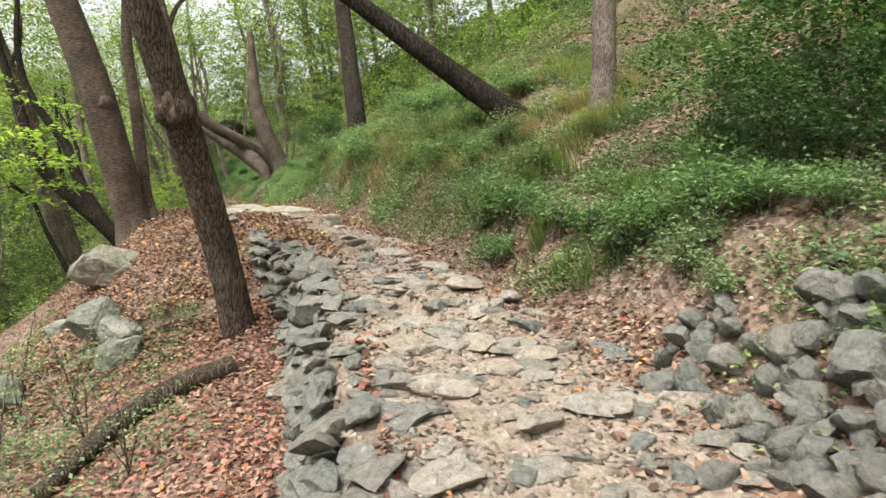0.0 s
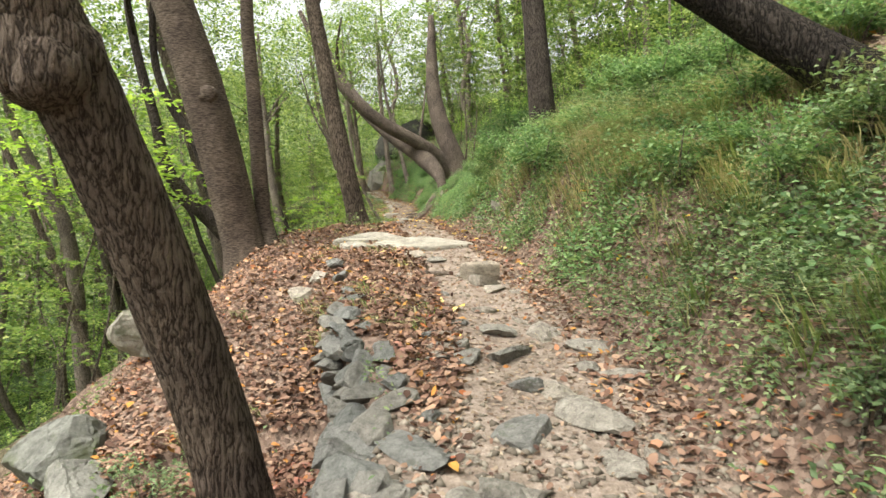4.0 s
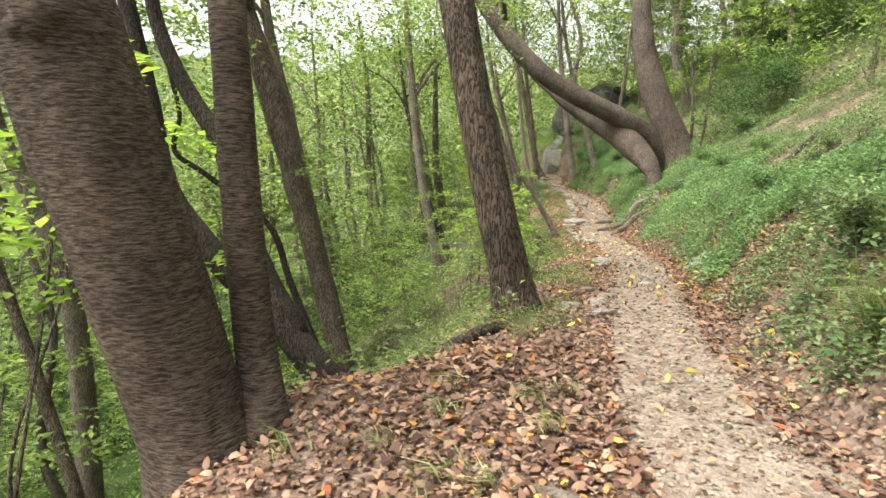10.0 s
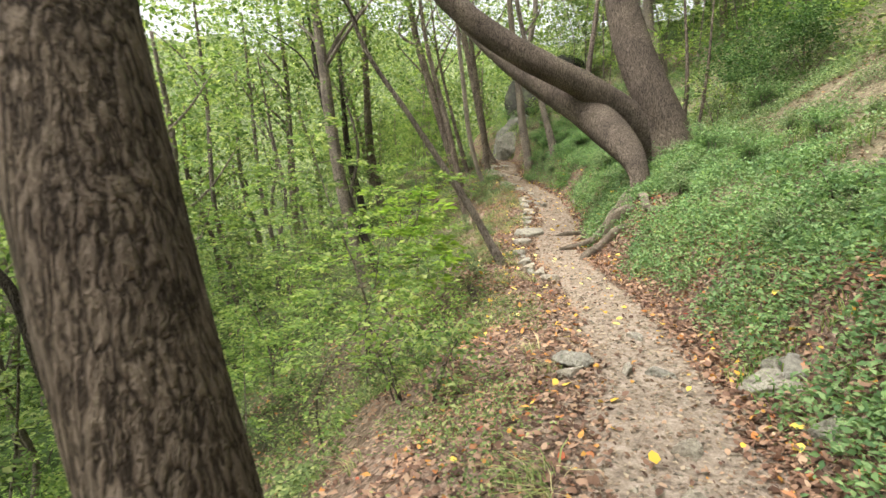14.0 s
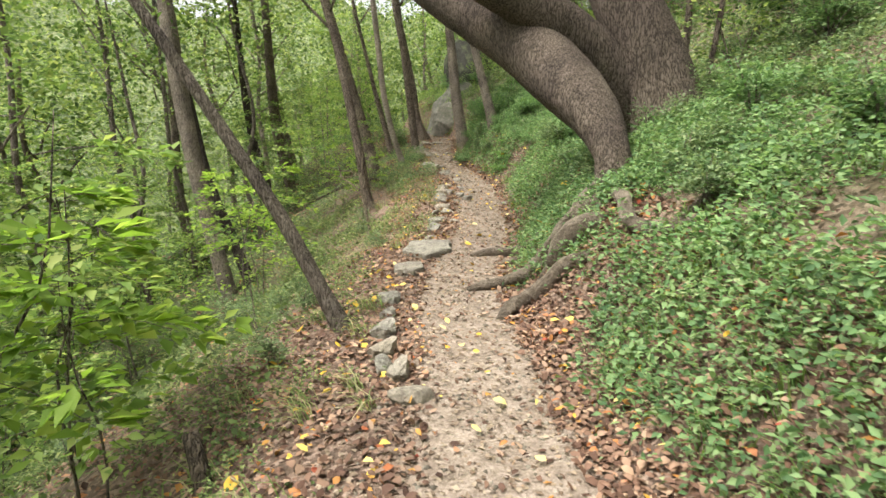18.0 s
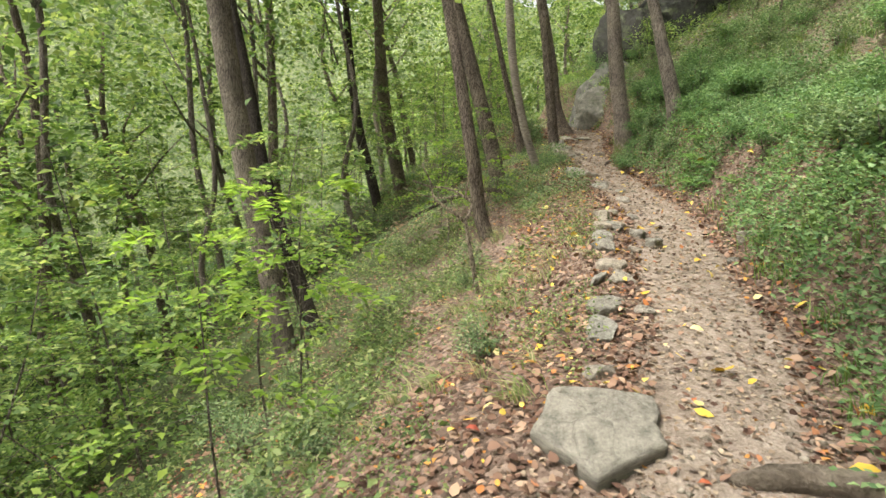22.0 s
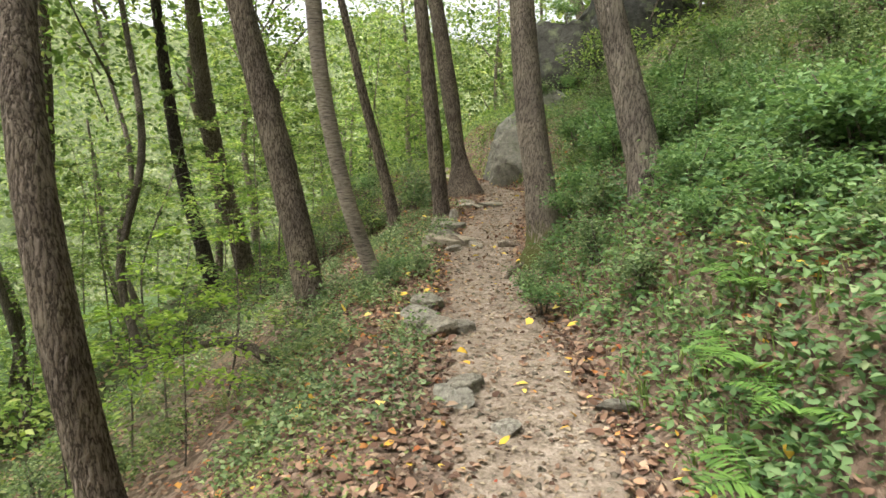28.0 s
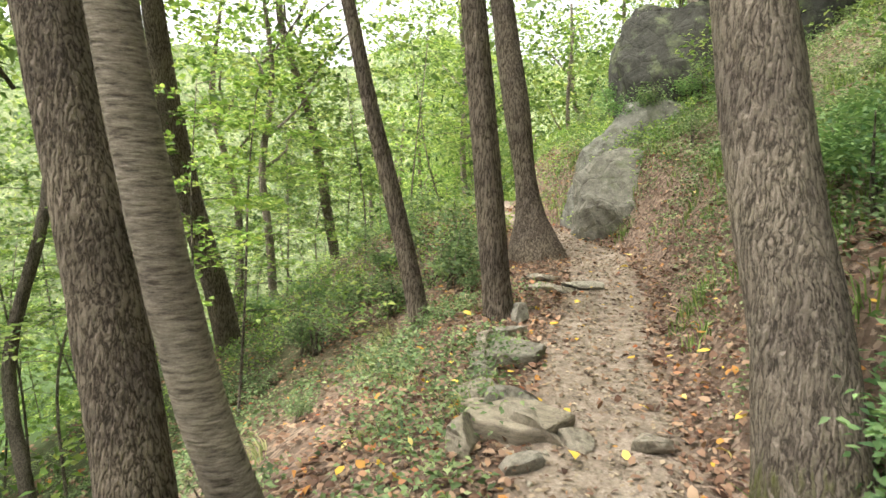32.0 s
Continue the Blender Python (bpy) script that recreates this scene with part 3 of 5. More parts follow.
def drifted(x, y, s, d):
    """Where leaves lie too deep for plants: the foot of the bank before the old tree."""
    return (s > 18.3) & (s < 25.4) & (d > 0) & (d < .68 + .3 * wobble(x, y, .7, 3.3))


def herbs(name, clumps, each, y0, y1, d0, d1, size, tall, mat, label, power=1.0, gaps=.0):
    x, y = beside(RNG, clumps, y0, y1, d0, d1, power)
    keep = wobble(x, y, .62, 2.2) + .6 * wobble(x, y, .25, 4.2) > gaps
    x, y = x[keep], y[keep]
    s, d = trail_frame(x, y)
    keep = (np.abs(d) > half_width(s) + .05) & ~((s > 8.5) & (s < 14.8) & (d < 0) & (d > -4.0)) & ~drifted(x, y, s, d)
    x, y = np.repeat(x[keep], each), np.repeat(y[keep], each)
    n = len(x)
    spread, h = np.abs(RNG.normal(0, .11, n)), RNG.uniform(.15, 1, n) * tall
    turn = RNG.uniform(0, 6.28, n)
    out = np.stack([np.cos(turn), np.sin(turn), np.full(n, .15)], 1)
    x, y = x + spread * out[:, 0], y + spread * out[:, 1]
    at = np.stack([x, y, height(x, y) + h], 1)
    v, f = leaf_arrays(RNG, at, size, 1.2, .55, out)
    tagged(new(name, mesh_of(name, v, f, mat)), label, "undergrowth", kind="stuff")


def grasses(name, tufts, each, y0, y1, d0, d1, tall, mat, label, gaps=-.1, downhill=.8, bend=1.2):
    x, y = beside(RNG, tufts, y0, y1, d0, d1)
    keep = (wobble(x, y, .6, 6.6) > gaps) & ~drifted(x, y, *trail_frame(x, y))
    x, y = np.repeat(x[keep], each), np.repeat(y[keep], each)
    n = len(x)
    x, y = x + RNG.normal(0, .05, n), y + RNG.normal(0, .05, n)
    at = np.stack([x, y, height(x, y) - .01], 1)
    v, f = blade_arrays(RNG, at, tall, .005, bend, np.array([-RIGHT[0], -RIGHT[1], 0]) * downhill)
    tagged(new(name, mesh_of(name, v, f, mat)), label, "grass", kind="stuff")


# ---- trees ----
def crown_mesh(seed, mat, boughs, leaves, size, wide, tall):
    """A crown of flat, layered boughs of leaves with gaps between them."""
    rng = np.random.default_rng(seed)
    c = unit(rng.normal(0, 1, (boughs, 3))) * rng.uniform(.2, 1, (boughs, 1)) ** .6 * (wide, wide, tall)
    n = boughs * leaves
    at, r = np.repeat(c, leaves, 0), np.abs(rng.normal(0, .4, n))
    turn = rng.uniform(0, 6.28, n)
    at = at + np.stack([np.cos(turn) * r, np.sin(turn) * r, rng.normal(-.1, .1, n) - .22 * r], 1)
    return mesh_of("crown", *leaf_arrays(rng, at, size, 1.5, .55), mat)


CROWNS = [crown_mesh(40 + k, m, 38, 40, .13, 2.4, 1.9) for k, m in enumerate((GREEN, BRIGHT, GREEN, BRIGHT))]
FAR_CROWNS = [crown_mesh(50 + k, m, 44, 26, .21, 3.0, 3.2) for k, m in enumerate((GREEN, BRIGHT, GREEN, BRIGHT))]


def tree(label, bark, points, tall=9.0, crowns=2, limbs=4, knobs=(), seed=0, flare=1.22, sides=22, stems=(), group="trees along the trail"):
    """points: (x, y, z, radius) up the trunk, the first on the ground."""
    rng = np.random.default_rng(900 + seed)
    p = np.array(points, float)
    sunk = p[0, 2] - ground_at(p[0, 0], p[0, 1])
    if sunk > .02:
        way = (p[0, :3] - p[1, :3]) / max(p[1, 2] - p[0, 2], .2)
        p = np.vstack([np.r_[p[0, :3] + way * (sunk + .05), p[0, 3] * 1.04], p])
    base = p[0, :3].copy()
    t = thing("tree", *base, label, "tree", group)
    top, way = p[-1], unit(p[-1, :3] - p[-2, :3])
    rest = base[2] + tall - top[2]
    more = []
    if rest > .5:
        aim = unit(way + (0, 0, .9))
        more = [np.r_[top[:3] + way * rest * .4, top[3] * .8], np.r_[top[:3] + way * rest * .4 + aim * rest * .6, top[3] * .35]]
    low = np.r_[p[0, :3] - unit(p[1, :3] - p[0, :3]) * .3, p[0, 3] * flare * 1.15]
    foot = np.r_[p[0, :3] + (p[1, :3] - p[0, :3]) * .0, p[0, 3] * flare]
    knee = np.r_[p[0, :3] + unit(p[1, :3] - p[0, :3]) * min(.45, .35 * np.linalg.norm(p[1, :3] - p[0, :3])), p[0, 3]]
    line = np.array([low, foot, knee, *p[1:], *more])
    line[:, :3] -= base
    v, f = tube_arrays(line, sides, .05, rng, knobs)
    child("trunk", smoothed(mesh_of("trunk", v, f, bark)), t)
    for stem in stems:
        q = np.array(stem, float)
        q[:, :3] -= base
        child("stem", smoothed(mesh_of("stem", *tube_arrays(q, sides, .05, rng), bark)), t)
    ends = []
    for k in range(limbs):
        f0 = rng.uniform(.45, .9)
        hgt = line[-1, 2] * f0
        n = np.searchsorted(line[:, 2], hgt)
        n = min(max(n, 1), len(line) - 1)
        g = (hgt - line[n - 1, 2]) / max(line[n, 2] - line[n - 1, 2], .01)
        a = line[n - 1] * (1 - g) + line[n] * g
        turn = rng.uniform(0, 6.28)
        out = np.array([math.cos(turn), math.sin(turn), 1.25])
        reach = rng.uniform(1.0, 1.9)
        b = a[:3] + out * reach * .5 + rng.normal(0, .16, 3)
        c = a[:3] + out * reach + rng.normal(0, .25, 3)
        if base[2] + a[2] < np.interp(base[1], RISE_Y, RISE_Z) + 3.2 and crowns:
            continue
        child("limb", smoothed(mesh_of("limb", *tube_arrays([np.r_[a[:3], a[3] * .5], np.r_[b, a[3] * .35], np.r_[c, a[3] * .15]], 7, .04, rng, (), .3), bark)), t)
        ends.append(c)
    for k in range(min(crowns, 1 + seed % 2)):
        e = line[-1, :3] if k == 0 or not ends else ends[k % len(ends)]
        e = e + (0, 0, rng.uniform(-.4, .6))
        child("crown", CROWNS[(seed + k) % 4], t, "", Matrix.Translation(Vector(e)) @ pose(0, 0, 0, 0, 0, rng.uniform(0, 360)) @ Matrix.Scale(rng.uniform(.85, 1.1), 4))
    return t


def burl(t, x, y, z, size, bark):
    """A swollen knot on a trunk."""
    rng = np.random.default_rng(int(abs(x) * 100))
    bm = bmesh.new()
    bmesh.ops.create_icosphere(bm, subdivisions=3, radius=size)
    for q in bm.verts:
        q.co = Vector((x - t.location[0], y - t.location[1], z - t.location[2])) + q.co * (1 + .18 * float(wobble(q.co.x * 9, q.co.z * 9 + q.co.y * 7, size * 4, 2.2)) + rng.uniform(-.03, .03))
    for f in bm.faces:
        f.smooth = True
    part("burl", bm, bark, t)


burled = tree("brown furrowed tree with a burl below the stone wall", BROWN_BARK, [(-2.73, 7.45, -.4, .21), (-2.86, 7.29, .61, .19), (-2.98, 7.01, 1.57, .185), (-3.08, 6.66, 2.45, .185), (-3.2, 6.3, 3.3, .165), (-3.5, 6.1, 4.4, .15)], 9, 2, 3, (), 1)
burl(burled, -3.09, 6.6, 2.52, .225, BROWN_BARK)
burl(burled, -3.0, 6.52, 2.44, .15, BROWN_BARK)
banded = tree("thick dark tree with banded bark and a second stem", BANDED_BARK, [(-6.95, 13.2, .5, .4), (-7.05, 13.1, 1.1, .345), (-7.12, 12.98, 1.7, .34), (-7.22, 12.79, 2.6, .335), (-7.35, 12.61, 3.5, .33), (-7.55, 12.44, 4.4, .31)], 10, 3, 3, (), 2, 1.4,
     stems=[[(-6.6, 13.3, .75, .2), (-6.8, 13.42, 1.2, .15), (-6.89, 13.46, 1.5, .133), (-6.95, 13.46, 2.22, .128), (-7.02, 13.49, 3.04, .123), (-7.11, 13.54, 3.85, .118), (-7.22, 13.6, 4.67, .113), (-7.0, 13.7, 8.0, .05)]])
burl(banded, -7.165, 12.51, 3.42, .175, BANDED_BARK)
tree("tall tree with deeply furrowed brown bark at the trail's edge", BROWN_BARK, [(-6.6, 16.5, 1.1, .235), (-6.7, 16.43, 1.7, .205), (-6.8, 16.4, 2.16, .2), (-7.03, 16.41, 3.1, .19), (-7.3, 16.5, 4.1, .185), (-7.55, 16.6, 5.1, .175)], 10, 3, 4, (), 3, 1.3)
tree("grey-brown tree with a knotted burl on the slope below the trail", BARK, [(-11.8, 19.37, -1.95, .26), (-12.29, 19.34, -.14, .235), (-12.7, 19.22, 1.62, .22), (-13.0, 19.08, 2.95, .23), (-13.15, 18.98, 3.7, .25), (-13.46, 18.73, 5.15, .2)], 11, 2, 4, [(.4, .2, .02)], 4)
tree("crooked dark tree leaning over the slope below the trail", DARK_BARK, [(-8.3, 15.95, -.3, .22), (-8.98, 15.63, .64, .18), (-9.5, 15.38, 1.26, .165), (-9.98, 15.14, 1.84, .15), (-10.3, 15.0, 2.33, .135), (-10.6, 15.0, 3.4, .11)], 8, 1, 3, (), 5,
     stems=[[(-9.0, 15.64, .7, .16), (-9.41, 15.5, 1.52, .14), (-9.67, 15.44, 2.18, .125), (-9.9, 15.42, 2.93, .115), (-10.2, 15.3, 3.42, .1), (-10.47, 15.2, 3.94, .09), (-10.7, 15.3, 7.5, .04)]])
tree("thin dark crooked tree forking over the slope", DARK_BARK, [(-12.3, 18.88, -.6, .075), (-12.77, 18.77, .54, .066), (-13.09, 18.71, 1.41, .062), (-13.68, 18.41, 2.02, .057), (-14.3, 18.07, 2.55, .053), (-14.77, 17.82, 2.95, .05), (-14.75, 17.96, 3.6, .044), (-14.96, 17.96, 4.38, .04)], 8, 1, 2, (), 22, 1.2, 12)
tree("pale brown tree bending out over the wooded slope", GREY_BARK, [(-13.1, 15.05, -1.7, .18), (-13.27, 15.13, -.04, .163), (-13.51, 15.14, 1.18, .153), (-14.06, 14.96, 2.39, .133), (-14.47, 14.82, 3.3, .112), (-14.71, 14.81, 4.41, .092)], 9, 2, 3, (), 23, 1.2, 14)
tree("slim brown tree leaning down the wooded slope", BARK, [(-12.25, 14.42, -1.3, .088), (-12.75, 14.3, .18, .074), (-13.18, 14.19, 1.37, .065), (-13.51, 14.1, 2.29, .065), (-13.88, 13.98, 3.12, .056)], 8, 1, 3, (), 24, 1.2, 12)
tree("dark twisted tree low on the slope", DARK_BARK, [(-13.7, 17.02, -1.9, .13), (-14.09, 16.93, -.47, .14), (-14.4, 16.95, 1.08, .096), (-14.63, 16.96, 2.28, .084), (-14.83, 17.03, 3.84, .06)], 8, 1, 3, (), 25, 1.2, 12)
tree("upright dark tree standing on the bank above the trail", DARK_BARK, [(-2.6, 16.44, 2.6, .29), (-2.65, 16.46, 3.15, .265), (-2.72, 16.49, 3.85, .25), (-2.85, 16.55, 5.0, .22)], 9, 2, 3, (), 6)
tree("dead dark trunk slanting out from the bank, mossy at its foot", DEAD_BARK, [(1.04, 10.3, 2.72, .23), (-.3, 10.45, 3.7, .18), (-1.76, 10.6, 4.8, .15)], 5.5, 0, 0, (), 7)
tree("straight grey-brown tree standing on the bank", GREY_BARK, [(1.85, 8.3, 2.5, .18), (1.87, 8.38, 3.4, .16), (1.87, 8.45, 4.3, .15)], 9, 2, 2, (), 8)
old_tree = tree("big old tree of three leaning scaly stems above bare roots", OLD_BARK, [(-8.0, 26.12, 1.7, .2), (-8.06, 26.25, 2.2, .17), (-8.31, 26.53, 2.6, .25), (-8.77, 26.9, 2.98, .33), (-9.38, 27.22, 3.45, .345), (-10.13, 27.52, 3.91, .335), (-10.84, 27.84, 4.34, .32), (-12.2, 28.5, 5.3, .29), (-13.6, 29.2, 6.6, .24), (-15.0, 29.9, 8.6, .14)], 9, 1, 1, (), 9, 1.35, 26,
     stems=[[(-8.1, 28.0, 2.5, .33), (-8.37, 27.76, 2.98, .3), (-8.69, 27.49, 3.37, .285), (-9.07, 27.14, 3.68, .275), (-9.43, 26.79, 3.94, .255), (-9.9, 26.4, 4.22, .24), (-11.0, 25.9, 5.0, .22), (-12.4, 25.6, 6.6, .17), (-13.6, 25.6, 8.8, .08)],
            [(-7.7, 27.8, 2.2, .52), (-7.86, 27.83, 2.75, .4), (-8.11, 27.78, 3.4, .365), (-8.4, 27.78, 4.0, .36), (-8.8, 27.9, 5.0, .32), (-9.3, 28.4, 9.0, .12)],
            [(-8.1, 28.0, 3.3, .07), (-8.5, 28.1, 4.2, .06), (-9.1, 28.3, 5.2, .05), (-9.6, 28.6, 7.6, .02)],
            [(-9.4, 27.3, 3.75, .06), (-9.35, 27.5, 4.6, .05), (-9.3, 27.9, 6.2, .03), (-9.1, 28.1, 8.0, .015)],
            [(-7.8, 28.3, 2.6, .05), (-7.75, 28.4, 3.8, .04), (-7.9, 28.6, 5.6, .02)],
            [(-7.55, 28.2, 2.5, .035), (-7.4, 28.3, 3.8, .03), (-7.35, 28.5, 5.4, .015)]])
tree("slender sapling leaning out over the trail's edge", SMOOTH_BARK, [(-9.68, 24.25, .9, .07), (-10.17, 24.17, 1.76, .06), (-10.57, 24.05, 2.4, .054), (-11.13, 23.86, 3.3, .045)], 5.5, 1, 2, (), 10, 1.3, 12)
tree("straight grey tree on the slope below the trail", GREY_BARK, [(-17.05, 29.93, -1.7, .2), (-17.46, 29.87, .03, .172), (-17.76, 29.8, 1.65, .17), (-17.97, 29.74, 3.27, .168), (-18.09, 29.68, 4.88, .16)], 11, 2, 4, (), 11)
tree("second dark tree leaning beside the grey one on the slope", DARK_BARK, [(-16.7, 30.3, -1.4, .14), (-17.3, 30.3, -.1, .125), (-17.9, 30.3, 1.1, .115), (-18.5, 30.4, 3.0, .1)], 9, 1, 3, (), 26)
tree("dark tree with rough bark just below the trail", BARK, [(-14.4, 31.85, .2, .13), (-14.67, 31.81, .9, .107), (-14.76, 31.73, 1.7, .1), (-14.93, 31.73, 2.51, .095), (-15.17, 31.82, 3.31, .09), (-15.5, 32.01, 4.11, .085)], 9, 2, 4, (), 12)
tree("grey-brown tree with furrowed bark leaning down the slope", BARK, [(-16.25, 34.89, .5, .185), (-16.45, 34.89, .95, .165), (-16.69, 34.92, 1.7, .158), (-16.97, 34.93, 2.58, .153), (-17.25, 34.91, 3.46, .149), (-17.51, 34.88, 4.33, .144)], 10, 2, 4, (), 13)
tree("paler banded tree leaning down the slope", PALE_BANDED_BARK, [(-15.55, 35.02, 1.1, .1), (-15.67, 34.96, 1.51, .085), (-15.84, 34.82, 2.16, .082), (-15.97, 34.74, 2.81, .08), (-16.07, 34.69, 3.47, .078), (-16.14, 34.69, 4.12, .076)], 10, 2, 4, (), 14)
tree("thin crooked tree below the trail's edge", BARK, [(-17.9, 38.15, 1.05, .11), (-18.1, 38.1, 1.9, .095), (-18.3, 38.0, 2.8, .085), (-18.42, 37.9, 3.4, .075), (-18.6, 37.8, 4.3, .065)], 8, 1, 3, (), 15)
tree("dark furrowed tree growing at the trail's edge", BARK, [(-17.0, 38.07, 1.4, .15), (-17.05, 38.07, 1.81, .128), (-17.14, 38.07, 2.5, .122), (-17.23, 38.07, 3.2, .116), (-17.42, 38.08, 4.58, .104)], 10, 2, 4, (), 16)
tree("grey-brown tree with a flaring foot at the trail's edge", BARK, [(-18.17, 40.40, 1.88, .22), (-18.56, 40.43, 3.83, .17), (-18.80, 40.52, 4.73, .155)], 10, 2, 4, (), 17, 1.8)
tree("stout furrowed tree at the foot of the bank, mossy below", MOSSY_BARK, [(-14.36, 36.16, 1.75, .2), (-14.46, 36.2, 2.38, .155), (-14.58, 36.25, 2.86, .148), (-14.68, 36.3, 3.34, .142), (-14.85, 36.42, 4.29, .13)], 10, 2, 4, (), 18)
tree("grey-brown tree with pale roots on the bank", GREY_BARK, [(-12.98, 35.1, 2.15, .16), (-13.05, 35.1, 2.58, .135), (-13.13, 35.09, 2.89, .125), (-13.21, 35.07, 3.2, .115), (-13.37, 35.03, 3.82, .1)], 9, 2, 4, (), 19, 1.35)
tree("slender dark crooked tree on the slope", DARK_BARK, [(-24.0, 38.9, -1.6, .2), (-24.3, 38.7, .3, .17), (-24.6, 38.5, 1.8, .15), (-24.7, 38.3, 3.6, .13), (-24.6, 38.1, 5.3, .11)], 10, 1, 3, (), 20)
tree("dark tree rising from the slope behind the furrowed trunk", BARK, [(-23.3, 39.3, -1.3, .26), (-23.45, 39.0, .83, .22), (-23.45, 38.6, 2.31, .2), (-23.23, 38.2, 3.79, .175), (-23.0, 37.9, 5.27, .15)], 11, 2, 3, (), 27)
tree("slender tree on the slope below the trail", GREY_BARK, [(-13.0, 20.4, -1.6, .2), (-13.73, 20.29, 1.44, .17), (-14.28, 20.23, 3.74, .15)], 10, 2, 3, (), 21)


def far_tree(k):
    rng = np.random.default_rng(300 + k)
    slim = k > 4
    bark = SMOOTH_BARK if slim else (BARK, GREY_BARK, GREY_BARK)[k % 3]
    t = thing("tree", 0, 0, -60, "slender woodland tree with a green crown on the slope", "tree", "woodland trees on the slope")
    lean = rng.uniform(-2.2, -.2, 1)[0]
    thin = .62 if slim else 1.0
    line = [(0, 0, -.6, .2), (0, 0, .2, .16), (lean * .25 + rng.uniform(-.3, .3), rng.uniform(-.3, .3), 2.2, .14), (lean * .45 + rng.uniform(-.35, .35), rng.uniform(-.35, .35), 4.4, .12), (lean * .9, rng.uniform(-.5, .5), 7.5, .1), (lean, 0, 11, .05)]
    line = [(x, y, z, w * thin) for x, y, z, w in line]
    child("trunk", smoothed(mesh_of("trunk", *tube_arrays(line, 9, .05, rng, (), .6), bark)), t)
    for q in range(2 if slim else 4):
        z, turn = rng.uniform(5.5 if slim else 4.2, 8.5), rng.uniform(0, 6.28)
        a, out = np.array([lean * z / 10, 0, z]), np.array([math.cos(turn), math.sin(turn), 1.1]) * rng.uniform(1.0, 2.0)
        child("limb", smoothed(mesh_of("limb", *tube_arrays([np.r_[a, .055 * thin], np.r_[a + out * .5 + rng.normal(0, .15, 3), .04 * thin], np.r_[a + out, .015]], 5, 0, None, (), .5), bark)), t)
    for q in range(1 + (2 < k < 5)):
        child("crown", FAR_CROWNS[(k + q) % 4], t, "", pose(lean * .8 + rng.uniform(-1, 1), rng.uniform(-1, 1), (10.8 if slim else (8.6, 5.2)[q]), 0, 0, rng.uniform(0, 360)) @ Matrix.Scale(.55 if slim else 1.0, 4))
    return t


FAR = [far_tree(k) for k in range(7)]
spots = np.random.default_rng(21)
placed = []


def plant_far(count, y0, y1, d0, d1, apart=2.2, slim=False):
    for _ in range(count * 6):
        if count <= 0:
            break
        x, y = (float(a[0]) for a in beside(spots, 1, y0, y1, d0, d1))
        if all((x - a) ** 2 + (y - b) ** 2 > apart**2 for a, b in placed):
            placed.append((x, y))
            k = spots.uniform(.75, 1.25)
            copy_thing(FAR[5 + count % 2 if slim else count % 5], pose(x, y, ground_at(x, y), 0, 0, spots.uniform(-25, 25))).scale = (k, k, k)
            count -= 1


plant_far(10, 12, 42, -17, -10.0)
plant_far(5, 14, 30, -12, -7.5, 2.4, True)
plant_far(22, 2, 42, -34, -16, 3.4)
plant_far(26, 42, 56, -26, -3.2, 2.6)
plant_far(6, 32, 46, -10.5, -6, 1.9, True)
plant_far(10, 56, 75, -20, 10, 3.0)
plant_far(9, 30, 46, 4, 9, 2.2)
plant_far(11, 24, 46, 8, 18, 2.6)
plant_far(10, -4, 24, 8, 22, 3.0)
for t in FAR:
    for c in (*t.children, t):
        bpy.data.objects.remove(c)


def sapling(k, mat, tall, sprays, each, size):
    """An understorey bush: thin stems and sprays of leaves."""
    rng = np.random.default_rng(500 + k)
    t = thing("bush", 0, 0, -60, "leafy green understorey bush with thin stems", "bush", "understorey bushes")
    stems, pieces = [], []
    for q in range(sprays):
        turn = rng.uniform(0, 6.28)
        way = np.array([math.cos(turn), math.sin(turn), 0])
        h = tall * rng.uniform(.35, 1)
        tip = way * tall * rng.uniform(.15, .6) + (0, 0, h)
        stems.append(tube_arrays([np.r_[rng.normal(0, .03, 2), -.1, .012], np.r_[tip * .5 + (0, 0, .12 * tall), .008], np.r_[tip, .003]], 4, 0, None, (), .35))
        a = rng.uniform(.35, 1, each) ** .7
        at = tip * a[:, None] + (0, 0, .12 * tall) * (np.sin(a * 3.14))[:, None] + rng.normal(0, .1 * tall ** .5, (each, 3)) * (1, 1, .45)
        pieces.append(leaf_arrays(rng, at, size, 1.3, .5, way * .8))
    for q in stems[:4]:
        child("stem", mesh_of("stem", *q, TWIG), t)
    child("foliage", mesh_of("foliage", *joined(pieces), mat), t)
    return t


BUSHES = {0: sapling(0, GREEN, 1.3, 12, 38, .092), 1: sapling(1, BRIGHT, 1.7, 12, 40, .10), 2: sapling(2, HERB, .8, 12, 46, .055), 3: sapling(3, BRIGHT, 2.4, 14, 44, .115), 4: sapling(4, GREEN, 2.2, 14, 42, .11), 5: sapling(5, HERB, .55, 10, 45, .045), 6: sapling(6, BRIGHT, 1.4, 11, 40, .085), 7: sapling(7, HERB, 1.5, 9, 30, .05), 10: sapling(10, DARK_LEAF, 1.9, 26, 90, .075), 11: sapling(11, BANK_GREEN, .5, 22, 44, .05), 12: sapling(12, HERB, .42, 20, 40, .042)}


def plant(kinds, count, y0, y1, d0, d1, low=.8, high=1.25, reach=.6):
    for q in range(count):
        x, y = (float(a[0]) for a in beside(spots, 1, y0, y1, d0, d1))
        if not clear(np.array([x]), np.array([y]), np.array([-9.0]), reach)[0]:
            continue
        k = spots.uniform(low, high)
        copy_thing(BUSHES[kinds[q % len(kinds)]], pose(x, y, ground_at(x, y), 0, 0, spots.uniform(0, 360))).scale = (k, k, k)


